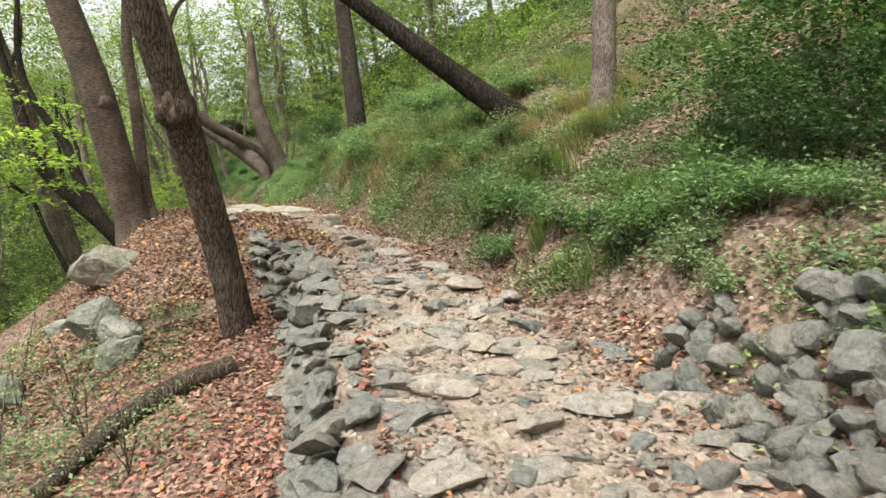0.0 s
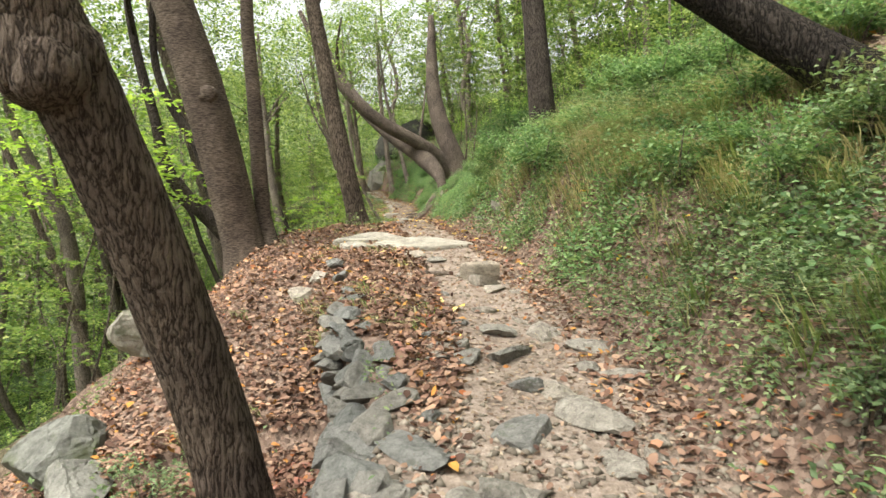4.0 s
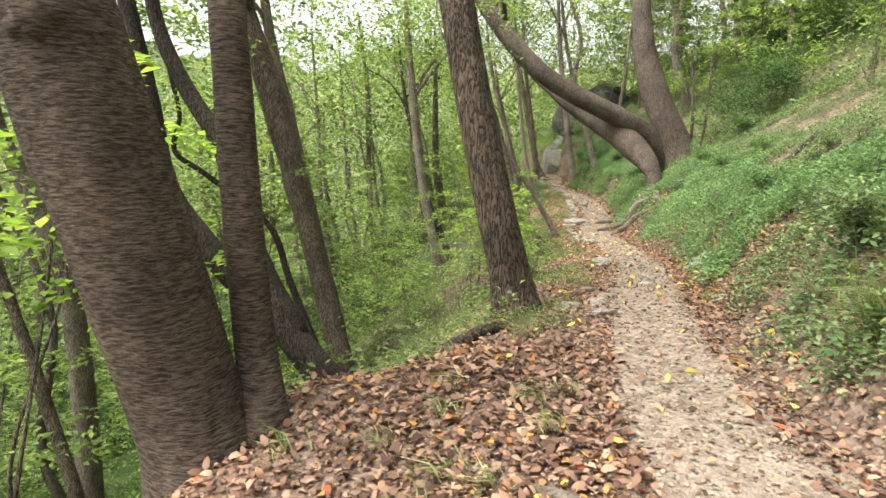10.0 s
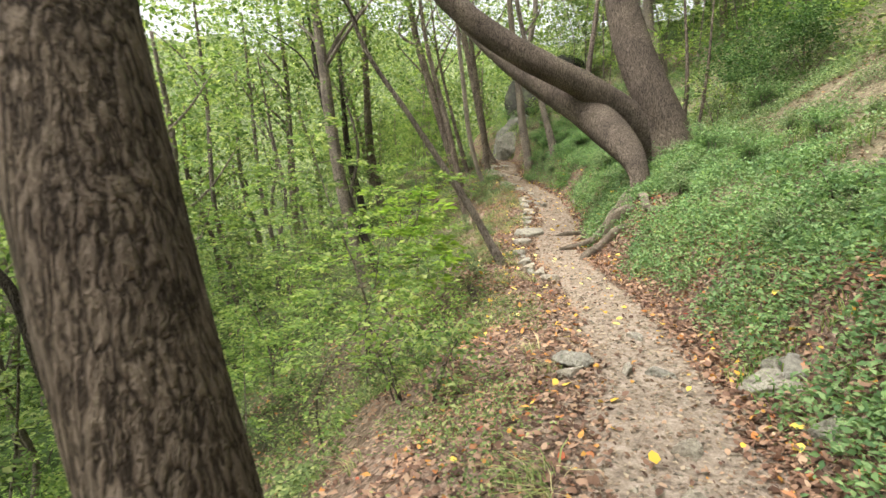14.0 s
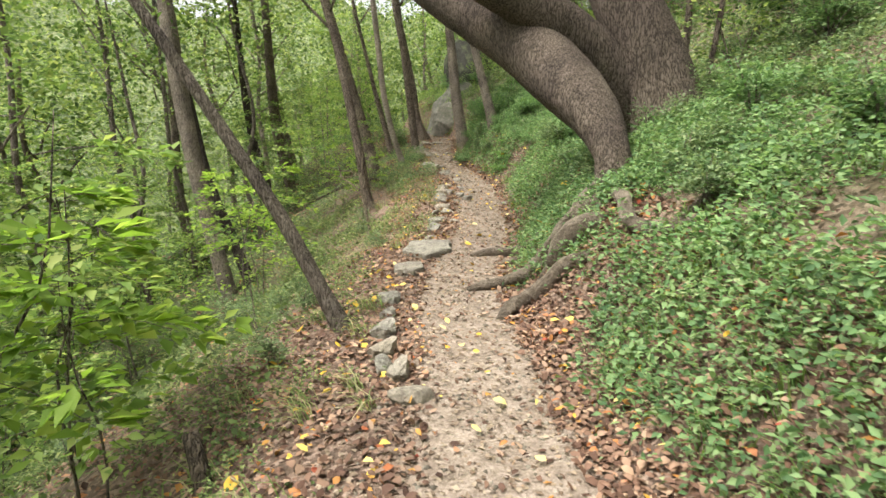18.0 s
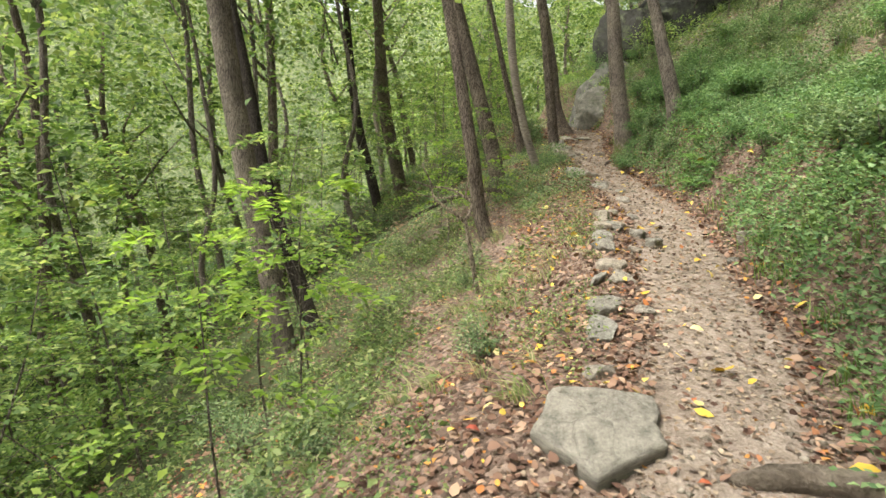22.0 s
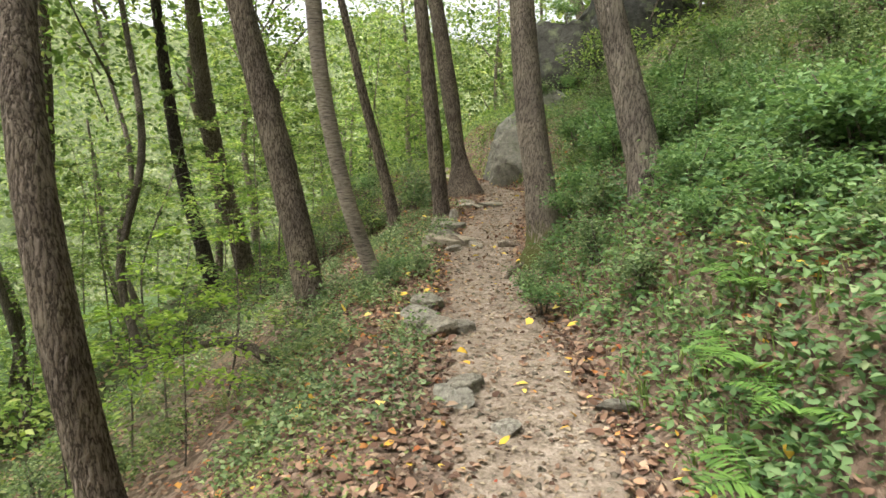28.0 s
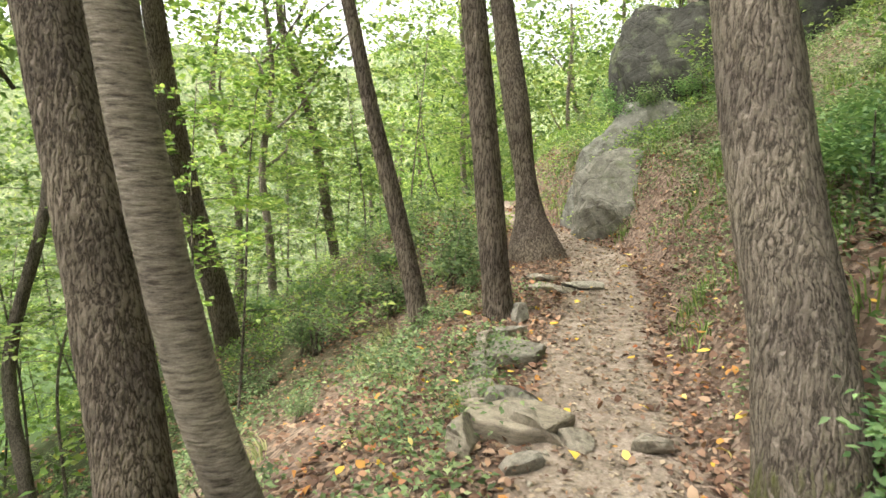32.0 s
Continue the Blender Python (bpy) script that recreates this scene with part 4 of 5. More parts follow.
plant((0, 1, 4, 3), 12, 12, 46, -13, -5.5, .7, 1.1, 1.6)
plant((2, 5, 2), 14, 16, 34, -5, -1.8, .5, .85, .9)
plant((2, 5), 6, 34, 42, -5, -2, .5, .8, .9)
plant((2, 5, 0, 5), 34, 9, 46, 1.8, 7, .6, 1.0, .8)
plant((0, 4, 1), 24, 11, 48, 5, 12, .8, 1.3, 1.5)
plant((4, 0, 3), 18, 27, 46, 4.2, 9, .8, 1.2, 1.3)
plant((11, 12, 2), 18, 39.5, 46, -5, -1.3, .9, 1.5, .7)
plant((11, 12, 11), 40, 8.2, 16.5, 1.15, 3.4, .8, 1.4, .4)
plant((11, 12, 12), 38, 16, 30, 1.3, 3.8, .6, 1.1, .45)
plant((11, 12), 38, 28, 41, 1.2, 3.6, .6, 1.15, .45)
plant((12, 11), 22, 27.5, 36, 1.0, 2.1, .55, .9, .4)
plant((12,), 8, 17, 40, -2.4, -.9, .5, .8, .35)
plant((0, 2), 8, 1, 10, 5.0, 9, .8, 1.2, 1.2)
plant((0, 2), 4, 0, 9, -9, -4, .7, 1.0, 1.5)


def plant_at(kind, x, y, k):
    copy_thing(BUSHES[kind], pose(x, y, ground_at(x, y), 0, 0, spots.uniform(0, 360))).scale = (k, k, k)


# bushes beside the stony start
for kind, x, y, k in [(10, 2.7, 4.75, .9), (10, 3.3, 5.3, 1.0), (10, 2.3, 5.8, .8), (10, 3.9, 4.7, 1.0), (10, 3.4, 6.3, .9), (10, 3.1, 4.0, .8), (10, 2.5, 4.3, .55), (10, 2.9, 3.6, .6), (10, 4.3, 5.6, 1.1), (11, 2.0, 4.3, .8), (11, 2.2, 3.9, .8), (12, 1.6, 4.4, .8), (2, -3.7, 7.6, .6), (11, .5, 6.8, 1.15), (11, .3, 6.5, .8), (11, .7, 6.4, .9), (12, .15, 7.2, .9), (12, .9, 6.0, 1.0), (11, 1.4, 4.95, .9), (12, 1.5, 4.3, .9), (11, 1.75, 4.55, 1.0), (12, 1.55, 3.9, .7), (10, 2.3, 4.9, .6), (10, 2.05, 5.3, .5), (11, 1.9, 5.0, 1.1), (12, .05, 7.9, .8), (11, 1.1, 5.6, .8), (12, 1.2, 5.1, .9), (12, .9, 7.4, 1.0), (11, .2, 9.0, .9), (7, -3.6, 5.6, .9), (7, -4.2, 6.2, 1.0), (7, -2.7, 4.7, .7), (2, -4.6, 5.4, .8), (7, -3.9, 4.8, .8), (7, -5.0, 6.6, 1.0)]:
    plant_at(kind, x, y, k)
# bushes below and above the trail as far as the old tree
for kind, x, y, k in [(6, -8.6, 19.9, .8), (0, -8.0, 19.5, .6), (6, -9.2, 21.2, .6), (0, -8.0, 28.6, .8), (0, -7.2, 28.4, .8), (10, -6.6, 28.3, .8), (10, -5.8, 28.8, .9), (10, -6.2, 29.8, 1.0), (10, -7.2, 30.0, .9)]:
    plant_at(kind, x, y, k)
# bushes past the old tree
for kind, x, y, k in [(11, -14.0, 35.95, .85), (11, -13.75, 35.75, .95), (11, -13.85, 36.4, 1.0), (12, -13.5, 35.4, 1.0), (11, -13.55, 36.0, 1.0), (12, -14.05, 35.5, .7), (12, -13.2, 35.7, 1.0), (11, -12.6, 34.6, .8), (12, -12.75, 34.2, .8), (12, -15.25, 34.75, .6), (11, -15.45, 35.05, .5), (12, -15.15, 35.0, .55), (12, -15.5, 34.6, .55), (12, -13.9, 35.0, .7), (11, -13.6, 34.6, .7), (12, -13.35, 35.0, .9), (11, -12.9, 35.9, 1.0), (12, -13.0, 36.6, 1.0), (11, -13.4, 37.2, 1.1), (12, -14.2, 37.3, 1.0), (11, -14.9, 38.2, 1.1), (12, -14.4, 38.5, 1.1)]:
    plant_at(kind, x, y, k)
# bushes round the outcrop
for kind, x, y, k in [(5, -17.5, 44.2, 1.2), (0, -17.1, 44.9, .8), (2, -18.0, 44.6, .9), (2, -16.7, 43.2, .9), (2, -16.6, 42.6, .8), (0, -17.6, 44.9, .8), (5, -17.0, 42.3, .9)]:
    plant_at(kind, x, y, k)



def young_tree(k, mat, tall, boughs, each, size, first=.3, reach=.42):
    """A young understorey tree: a thin leaning trunk with tiers of flat leafy sprays."""
    rng = np.random.default_rng(700 + k)
    t = thing("young_tree", 0, 0, -60, "slender young tree with layered sprays of green leaves", "tree", "young trees on the slope")
    lean = np.r_[rng.uniform(-.26, .26, 2), 0] * tall
    r0 = .004 * tall + .004
    child("trunk", smoothed(mesh_of("trunk", *tube_arrays([(0, 0, -.35, r0), (*(lean[:2] * .2 + rng.normal(0, .05, 2) * tall), tall * .33, r0 * .75), (*(lean[:2] * .7 + rng.normal(0, .035, 2) * tall), tall * .7, r0 * .5), (*lean[:2], tall, r0 * .2)], 7, .04, rng, (), .4), TWIG)), t)
    leaves, twigs = [], []
    up = np.array([0, 0, 1.0])
    for q in range(boughs):
        share = first + (1 - first) * (q + .6) / boughs
        turn = q * 2.4 + rng.uniform(-.5, .5)
        out = np.array([math.cos(turn), math.sin(turn), 0])
        side = np.cross(up, out)
        base = lean * share * share + up * tall * share
        l = tall * reach * (1.15 - .7 * share) * rng.uniform(.7, 1.25)
        rise = rng.uniform(.15, .5)

        def along(a):
            return base + out * (l * a)[:, None] + up * (l * (rise * a - .38 * a * a))[:, None]

        spine = along(np.linspace(0, .95, 5))
        tube = tube_arrays(np.c_[spine, np.linspace(r0 * .3, .002, 5)], 4, 0, None, (), .3)
        if q < 5:
            child("limb", mesh_of("limb", *tube, TWIG), t)
        else:
            twigs.append(tube)
        a = rng.uniform(.22, 1.0, each) ** .8
        wide = l * .36 * (1.15 - a) ** .5 * rng.uniform(-1, 1, each)
        at = along(a) + side * wide[:, None] + up * (rng.normal(0, .022 * l + .01, each) - .16 * np.abs(wide))[:, None] + out * (np.abs(wide) * .35)[:, None]
        leaves.append(leaf_arrays(rng, at, size, 1.9, .52, out * .7 + side * np.sign(wide)[:, None] * .8))
    if twigs:
        tagged(child("twig", mesh_of("twig", *joined(twigs), TWIG), t), kind="stuff")
    child("foliage", mesh_of("foliage", *joined(leaves), mat), t)
    return t


YOUNG = [young_tree(0, GREEN, 4.4, 15, 76, .115), young_tree(1, BRIGHT, 3.4, 13, 70, .105), young_tree(2, GREEN, 6.2, 19, 84, .13, .35, .36), young_tree(3, BRIGHT, 5.4, 17, 80, .125, .35, .38),
         young_tree(4, BRIGHT, 2.2, 9, 56, .085, .3, .5), young_tree(5, FRESH, 2.4, 9, 52, .1, .35, .55), young_tree(6, GREEN, 8.5, 22, 90, .15, .4, .32), young_tree(7, FRESH, 1.8, 10, 26, .15, .35, .5), young_tree(8, FRESH, 6.6, 14, 80, .15, .58, .5)]


def young_at(kind, x, y, k, turn=None):
    copy_thing(YOUNG[kind], pose(x, y, ground_at(x, y), 0, 0, spots.uniform(0, 360) if turn is None else turn)).scale = (k, k, k)


def plant_young(kinds, count, y0, y1, d0, d1, low=.8, high=1.2, apart=1.1):
    done = []
    for q in range(count * 3):
        if len(done) >= count:
            break
        x, y = (float(a[0]) for a in beside(spots, 1, y0, y1, d0, d1))
        if all((x - a) ** 2 + (y - b) ** 2 > apart**2 for a, b in done):
            done.append((x, y))
            young_at(kinds[len(done) % len(kinds)], x, y, spots.uniform(low, high))


plant_young((2, 3, 6), 13, 9, 20, -24, -12, .9, 1.25, 2.0)
plant_young((0, 3, 2, 1), 20, 19.5, 31, -13, -6.2, .75, 1.05, 1.7)
plant_young((0, 1, 4), 7, 20, 30, -5.6, -4, .55, .75, 1.4)
plant_young((2, 3, 6), 18, 20, 46, -22, -12, .9, 1.25, 2.0)
plant_young((0, 3, 1, 2), 18, 32, 45, -13, -5.5, .7, 1.0, 1.7)
plant_young((1, 4, 0), 8, 0, 9, -10, -5, .6, .9, 1.5)
plant_young((3, 0, 2, 0), 26, 42, 53, -13, -2.5, .8, 1.15, 1.3)
plant_young((0, 3, 2, 6), 34, 12, 50, 6.5, 15, .8, 1.2, 1.8)
plant_young((0, 2, 6, 2), 22, 29, 47, 3.6, 10, .7, 1.1, 1.5)
plant_young((2, 3, 6), 14, -2, 14, 10, 20, .8, 1.2, 2.2)
# single young trees close beside the trail
for kind, x, y, k in [(7, -10.1, 22.3, 1.0), (7, -9.7, 22.15, .75), (7, -10.6, 22.7, 1.0), (8, -10.9, 13.0, .95), (8, -12.6, 14.2, 1.1), (4, -9.9, 21.3, .8), (5, -12.6, 26.2, .8), (5, -14.4, 28.1, 1.05), (5, -15.2, 28.9, 1.1), (5, -15.1, 32.5, .5), (1, -15.7, 33.2, .55), (5, -16.7, 33.3, .75), (5, -16.0, 32.6, .6), (4, -15.4, 31.7, .7), (3, -20.2, 37.4, .8), (3, -19.6, 36.6, .7), (0, -14.2, 27.6, .7),
                     (0, -9.9, 20.9, .75), (1, -9.4, 19.7, .65), (1, -10.6, 21.9, .8), (3, -13.0, 15.9, .9), (1, -11.5, 12.9, 1.1), (3, -11.0, 11.6, .9)]:
    young_at(kind, x, y, k)
for t in YOUNG:
    for c in (*t.children, t):
        bpy.data.objects.remove(c)

# ---- the woods in the distance ----
def distant_woods(name, clumps, each, y0, y1, d0, d1, size, low, high, mat):
    x, y = beside(RNG, clumps, y0, y1, d0, d1)
    z = height(x, y) + RNG.uniform(low, high, clumps)
    n = clumps * each
    at = np.repeat(np.stack([x, y, z], 1), each, 0) + RNG.normal(0, 1, (n, 3)) * (1.1, 1.1, .45)
    tagged(new(name, mesh_of(name, *leaf_arrays(RNG, at, size, .8, .6), mat)), "mass of green foliage in the distant woods", "woods", kind="stuff")


distant_woods("distant_woods", 300, 30, -20, 60, -60, -30, .4, -1, 8, GREEN)
distant_woods("distant_thicket", 1000, 24, -5, 62, -34, -17, .24, 0, 4.5, GREEN)
distant_woods("woods_beyond_bend", 560, 32, 52, 80, -30, 16, .34, 0, 15, GREEN)
distant_woods("bright_woods_beyond_bend", 620, 32, 47, 72, -30, 4, .27, 0, 13, GREEN)
distant_woods("canopy_beyond_bend", 420, 46, 44, 62, -18, 3, .18, 4.5, 13, GREEN)
distant_woods("tall_canopy", 1000, 44, 41, 60, -28, -5, .24, 7, 20, GREEN)
distant_woods("valley_woods", 700, 30, 38, 62, -50, -14, .42, -1, 15, GREEN)
distant_woods("canopy_uphill", 100, 44, 18, 40, 4.5, 11, .16, 4.5, 10, GREEN)
distant_woods("canopy_over_slope", 45, 60, 28, 44, -11, -5, .13, 5.6, 9.5, GREEN)
distant_woods("woods_uphill", 420, 30, -10, 60, 14, 34, .36, 0, 12, GREEN)

# ---- undergrowth, grass and fallen leaves ----
herbs("bank_undergrowth", 4200, 13, 2.5, 11, .95, 7.5, .04, .15, SLOPE_HERB, "low green herbs scattered over the leafy bank", 1.0, .15)
herbs("bank_runners", 5200, 15, 7.5, 17.5, .75, 5.0, .045, .22, HERB, "low green herbs and ivy on the bank", 1.0, -.3)
herbs("bank_trailers", 1100, 18, 9.3, 16, .8, 2.8, .055, .34, BANK_GREEN, "leafy green trailing plants hanging over the bank's foot", 1.0, -.2)
herbs("thick_bank_undergrowth", 8200, 15, 16, 30, .75, 4.8, .037, .17, HERB, "low green herbs and ivy covering the bank", 1.0, -.02)
herbs("later_bank_undergrowth", 6600, 15, 25, 46, .75, 5.5, .045, .19, HERB, "low green herbs and ivy covering the steeper bank", 1.0, -.75)
herbs("bank_foot_herbs", 6400, 10, 6, 44, .6, 2.3, .028, .11, HERB, "small herbs growing thickly along the bank's foot", 1.0, -.15)
herbs("trailside_herbs", 5000, 16, 18, 36, .6, 2.4, .05, .23, BANK_GREEN, "green herbs reaching down to the trail's edge", 1.0, -.6)
herbs("stony_edge_herbs", 2600, 14, 3.3, 8.6, 1.0, 3.2, .042, .17, HERB, "small green herbs at the edge of the stony trail", 1.0, .05)
herbs("edge_greens", 1100, 14, 33, 39, -1.9, -.55, .04, .17, HERB, "fresh green herbs growing over the trail's outer edge", 1.0, -.15)
herbs("meadow_beyond_bend", 2200, 13, 41.5, 52, -6, 2.5, .06, .32, BRIGHT, "bright green plants beyond the trail's bend", 1.0, -.8)
herbs("heap_herbs", 1300, 14, 2.6, 5.4, 1.5, 4.2, .046, .2, HERB, "green herbs growing above the stone heap", 1.0, -.4)
herbs("wall_top_herbs", 160, 12, 3.5, 9.5, -1.25, -.7, .03, .1, HERB, "small green herbs growing on the stone wall", 1.0, -.1)
herbs("first_bank_herbs", 420, 14, 4.4, 10, 1.2, 4.4, .058, .24, BANK_GREEN, "leafy green herbs on the bank above the stony trail", 1.0, .2)
herbs("bank_ivy", 3600, 14, 11, 47, .9, 6, .05, .26, BANK_GREEN, "brighter leafy plants on the bank", 1.0, .05)
herbs("upper_bank_undergrowth", 4200, 12, 11, 50, 4.5, 14, .09, .36, SLOPE_HERB, "green undergrowth on the upper bank", 1.0, -.7)
herbs("first_upper_bank_herbs", 1700, 12, 0, 12, 4.5, 13, .075, .25, SLOPE_HERB, "scattered green herbs on the leafy upper bank", 1.0, .1)
herbs("high_bank_undergrowth", 2600, 12, -6, 70, 13, 32, .24, .9, GREEN, "green undergrowth high on the hillside", 1.0, -.5)
herbs("slope_undergrowth", 7500, 12, 15, 36, -9, -2.4, .05, .22, SLOPE_HERB, "low green plants on the slope below the trail", .9, -.1)
herbs("slope_edge_herbs", 7000, 12, 15, 36, -3.2, -.75, .028, .12, SLOPE_HERB, "small green herbs among leaves just below the trail", 1.0, .0)
herbs("sparse_slope_plants", 2600, 12, 35, 47, -9, -1.4, .05, .22, HERB, "scattered low green plants on the leafy slope", .7, -.1)
herbs("plants_below_wall", 1500, 12, 1, 9, -7, -1.8, .05, .25, HERB, "low green plants among leaves below the wall", 1.0, .05)
herbs("slope_seedlings", 2400, 14, 9, 36, -10, -1.3, .065, .35, SLOPE_HERB, "green leafy seedlings on the slope below the trail", .9, .1)
herbs("far_undergrowth", 3000, 12, -4, 60, -24, -8, .16, .6, BRIGHT, "green undergrowth deep in the wood", 1.0, -.5)
herbs("far_bright_undergrowth", 3000, 12, 20, 70, -30, -6, .17, .9, BRIGHT, "bright green undergrowth deep in the wood", 1.0, -.1)
grasses("bank_grass", 300, 36, 6.5, 16, 1.0, 4.6, .4, GRASS, "tufts of arching green and straw grass on the bank", -.25)
grasses("dry_grass", 300, 36, 7.4, 14.5, 1.1, 3.8, .38, STRAW, "tufts of dry straw-coloured grass on the bank", -.05)
grasses("later_grass", 950, 26, 17, 44, .55, 3.2, .2, GREEN_GRASS, "tufts of green grass along the bank's foot", -.3, .5, .7)
grasses("stony_edge_grass", 26, 40, 4.6, 7.2, 1.25, 2.1, .42, GREEN_GRASS, "tufts of arching green grass beside the stony trail", -.6)
grasses("edge_grass", 420, 22, 8, 40, -2.4, -.6, .17, GRASS, "small grass tufts along the trail's outer edge", .1)
litter("shoulder_leaves", 32000, 7.5, 15.5, -.4, -4.6, .058, LITTER, "deep drift of pinkish brown fallen leaves on the shoulder", 1.0, .025)
litter("fallen_leaves_edge", 50000, -1, 45, -.36, -1.7, .05, LITTER, "brown and russet fallen leaves beside the trail", 1.0)
litter("fallen_leaves_downhill", 30000, -1, 45, -1.5, -5.5, .06, LITTER, "brown and russet fallen leaves on the slope", 1.2, far=True)
litter("fallen_leaves_bank_foot", 36000, -1, 45, .32, 1.25, .05, LITTER, "brown and russet fallen leaves at the bank's foot")
litter("fallen_leaves_uphill", 26000, -1, 45, 1.1, 6.5, .06, LITTER, "brown and russet fallen leaves on the bank", 1.3, far=True)
litter("red_fallen_leaves", 15000, -1, 8.5, -.75, -3.2, .055, RED_LITTER, "red-brown fallen leaves heaped below the stone wall", 1.3, .02)
litter("first_bank_leaves", 21000, 2, 16.5, 1.2, 8.0, .052, LITTER, "brown fallen leaves lying among the herbs on the bank")
litter("bank_foot_leaf_drift", 13000, 16.5, 25.6, .4, 1.5, .05, LITTER, "brown leaf drift along the bank's foot", 1.0, .02)
litter("leaves_below_wall", 16000, -1, 9, -2.6, -8, .06, LITTER, "brown fallen leaves on the slope below the wall", 1.0, .02, far=True)
litter("trail_leaves", 7000, 6, 43, -.6, .6, .042, LITTER, "brown leaves lying flat on the trodden trail", 1.0, .008)
litter("fallen_leaves_trail", 30000, -1, 43, -.85, .85, .036, CRUMB, "crumbled brown leaves trodden into the trail", 1.0, .004, far=True)
litter("fallen_leaves_deep", 9000, 0, 46, -4.5, -14, .13, LITTER, "brown fallen leaves deep in the wood", far=True)
litter("yellow_leaves", 560, 8, 43, -1.4, 1.3, .066, YELLOW, "scattered yellow fallen leaves", 1.0, .03)
litter("yellow_edge_leaves", 260, 21, 38, -1.5, -.35, .058, YELLOW, "yellow leaves fallen along the trail's outer edge", 1.0, .03)
litter("yellow_bank_leaves", 240, 15, 38, .35, 2.0, .085, YELLOW, "yellow leaves fallen along the bank's foot", 1.0, .03)

# ---- stones, wall, roots and rock face ----
rock_rng = np.random.default_rng(77)
BLOCKS = [rock_mesh("stone", rock_rng, ROCK, .7, 9) for _ in range(8)]
BIG = [rock_mesh("stone", rock_rng, ROCK, .65, 11, 4) for _ in range(5)]
MOSSY_BIG = [rock_mesh("stone", rock_rng, MOSSY_ROCK, .65, 11, 4) for _ in range(4)]
BIG_SLABS = [rock_mesh("stone", rock_rng, PALE_ROCK, .3, 10, 4) for _ in range(5)]
SLABS = [rock_mesh("stone", rock_rng, PALE_ROCK, .32, 8) for _ in range(8)]
BIG_CHUNKS = [rock_mesh("stone", rock_rng, PALE_ROCK, .5, 11, 4) for _ in range(4)]
LEDGES = [rock_mesh("stone", rock_rng, LEDGE, .24, 9, 4) for _ in range(3)]
CHUNKS = [rock_mesh("stone", rock_rng, PALE_ROCK, .6, 8) for _ in range(6)]
GREY_SLABS = [rock_mesh("stone", rock_rng, ROCK, .35, 8) for _ in range(6)]


def rock(kind, x, y, size, sunk=.35, turn=None, tilt=6, label="pale angular stone bedded in the trail's edge", lift=0.0):
    """A loose stone on the ground, a thing of its own."""
    if size > .36 and kind in (SLABS, CHUNKS):
        kind = BIG_SLABS if kind is SLABS else BIG_CHUNKS
    me = kind[int(rock_rng.integers(len(kind)))]
    ob = new("stone", me)
    high = size * (max(v.co.z for v in me.vertices))
    rx, ry = rock_rng.uniform(-tilt, tilt, 2)
    ob.matrix_basis = pose(x, y, ground_at(x, y) + high * (1 - 2 * sunk) + lift, rx, ry, rock_rng.uniform(0, 360) if turn is None else turn) @ Matrix.Diagonal((size, size * rock_rng.uniform(.7, 1.05), size, 1))
    return tagged(ob, label, "stone", "stones by the trail")


def bedded(kind, x, y, size, parent, sunk=.6, name="stone", turn=None):
    """A stone set in the ground or in a wall, a part of it."""
    me = kind[int(rock_rng.integers(len(kind)))]
    ob = new(name, me)
    ob.parent = parent
    high = size * .2
    ob.matrix_basis = pose(x, y, ground_at(x, y) + high * (1 - 2 * sunk), *rock_rng.uniform(-7, 7, 2), rock_rng.uniform(0, 360) if turn is None else turn) @ Matrix.Diagonal((size, size * rock_rng.uniform(.6, 1.1), size, 1))
    return ob


def dry_wall():
    """The dry stone wall that holds up the trail's downhill edge: rough courses, with broad stones capping them."""
    wall = tagged(new("stone_wall"), "low dry stone retaining wall of grey angular stones", "stone wall")

    def lay(kinds, s, out, z, size, flat, lean):
        x = np.interp(s, TRAIL[:, 1], TRAIL[:, 0])
        tx = np.interp(s + .5, TRAIL[:, 1], TRAIL[:, 0]) - np.interp(s - .5, TRAIL[:, 1], TRAIL[:, 0])
        ob = new("stone", kinds[int(rock_rng.integers(len(kinds)))])
        ob.parent = wall
        ob.matrix_basis = pose(x - out / math.hypot(1, tx), s + tx * out / math.hypot(1, tx), z, *rock_rng.uniform(-lean, lean, 2), rock_rng.uniform(55, 125) - tx * 40) @ Matrix.Diagonal((size * 1.2, size * rock_rng.uniform(.8, 1.1), size * flat, 1))

    s = -1.5
    while s < 9.8:
        w, top = float(wall_edge(s)), float(np.interp(s, RISE_Y, RISE_Z))
        tall = float(np.interp(s, [-10, 5, 7.2, 8.6, 9.8], [1.1, 1.0, .95, .7, .25]))
        z = top - .04
        while z > top - tall:
            size = rock_rng.uniform(.24, .46)
            lay(BLOCKS, s + rock_rng.uniform(-.12, .12), w + .02 + .2 * (top - z) + rock_rng.uniform(-.05, .06), z, size, .7, 13)
            z -= size * .4
        s += rock_rng.uniform(.2, .31)
    s = -1.2
    while s < 11.4:
        w, top = float(wall_edge(s)), float(np.interp(s, RISE_Y, RISE_Z))
        size = rock_rng.uniform(.3, .58) if s < 8.5 else rock_rng.uniform(.25, .42)
        if s < 8.5 or rock_rng.uniform() < .6:
            lay(GREY_SLABS if rock_rng.uniform() < .6 else BLOCKS, s, w - rock_rng.uniform(.06, .22), top + rock_rng.uniform(-.03, .05), size * .85, rock_rng.uniform(.5, .8), 9)
        if s < 8.5 and rock_rng.uniform() < .8:
            lay(BLOCKS, s + .15, w + rock_rng.uniform(-.02, .1), top + rock_rng.uniform(-.06, .03), size * .75, .7, 16)
        s += size * .66
    return wall


dry_wall()

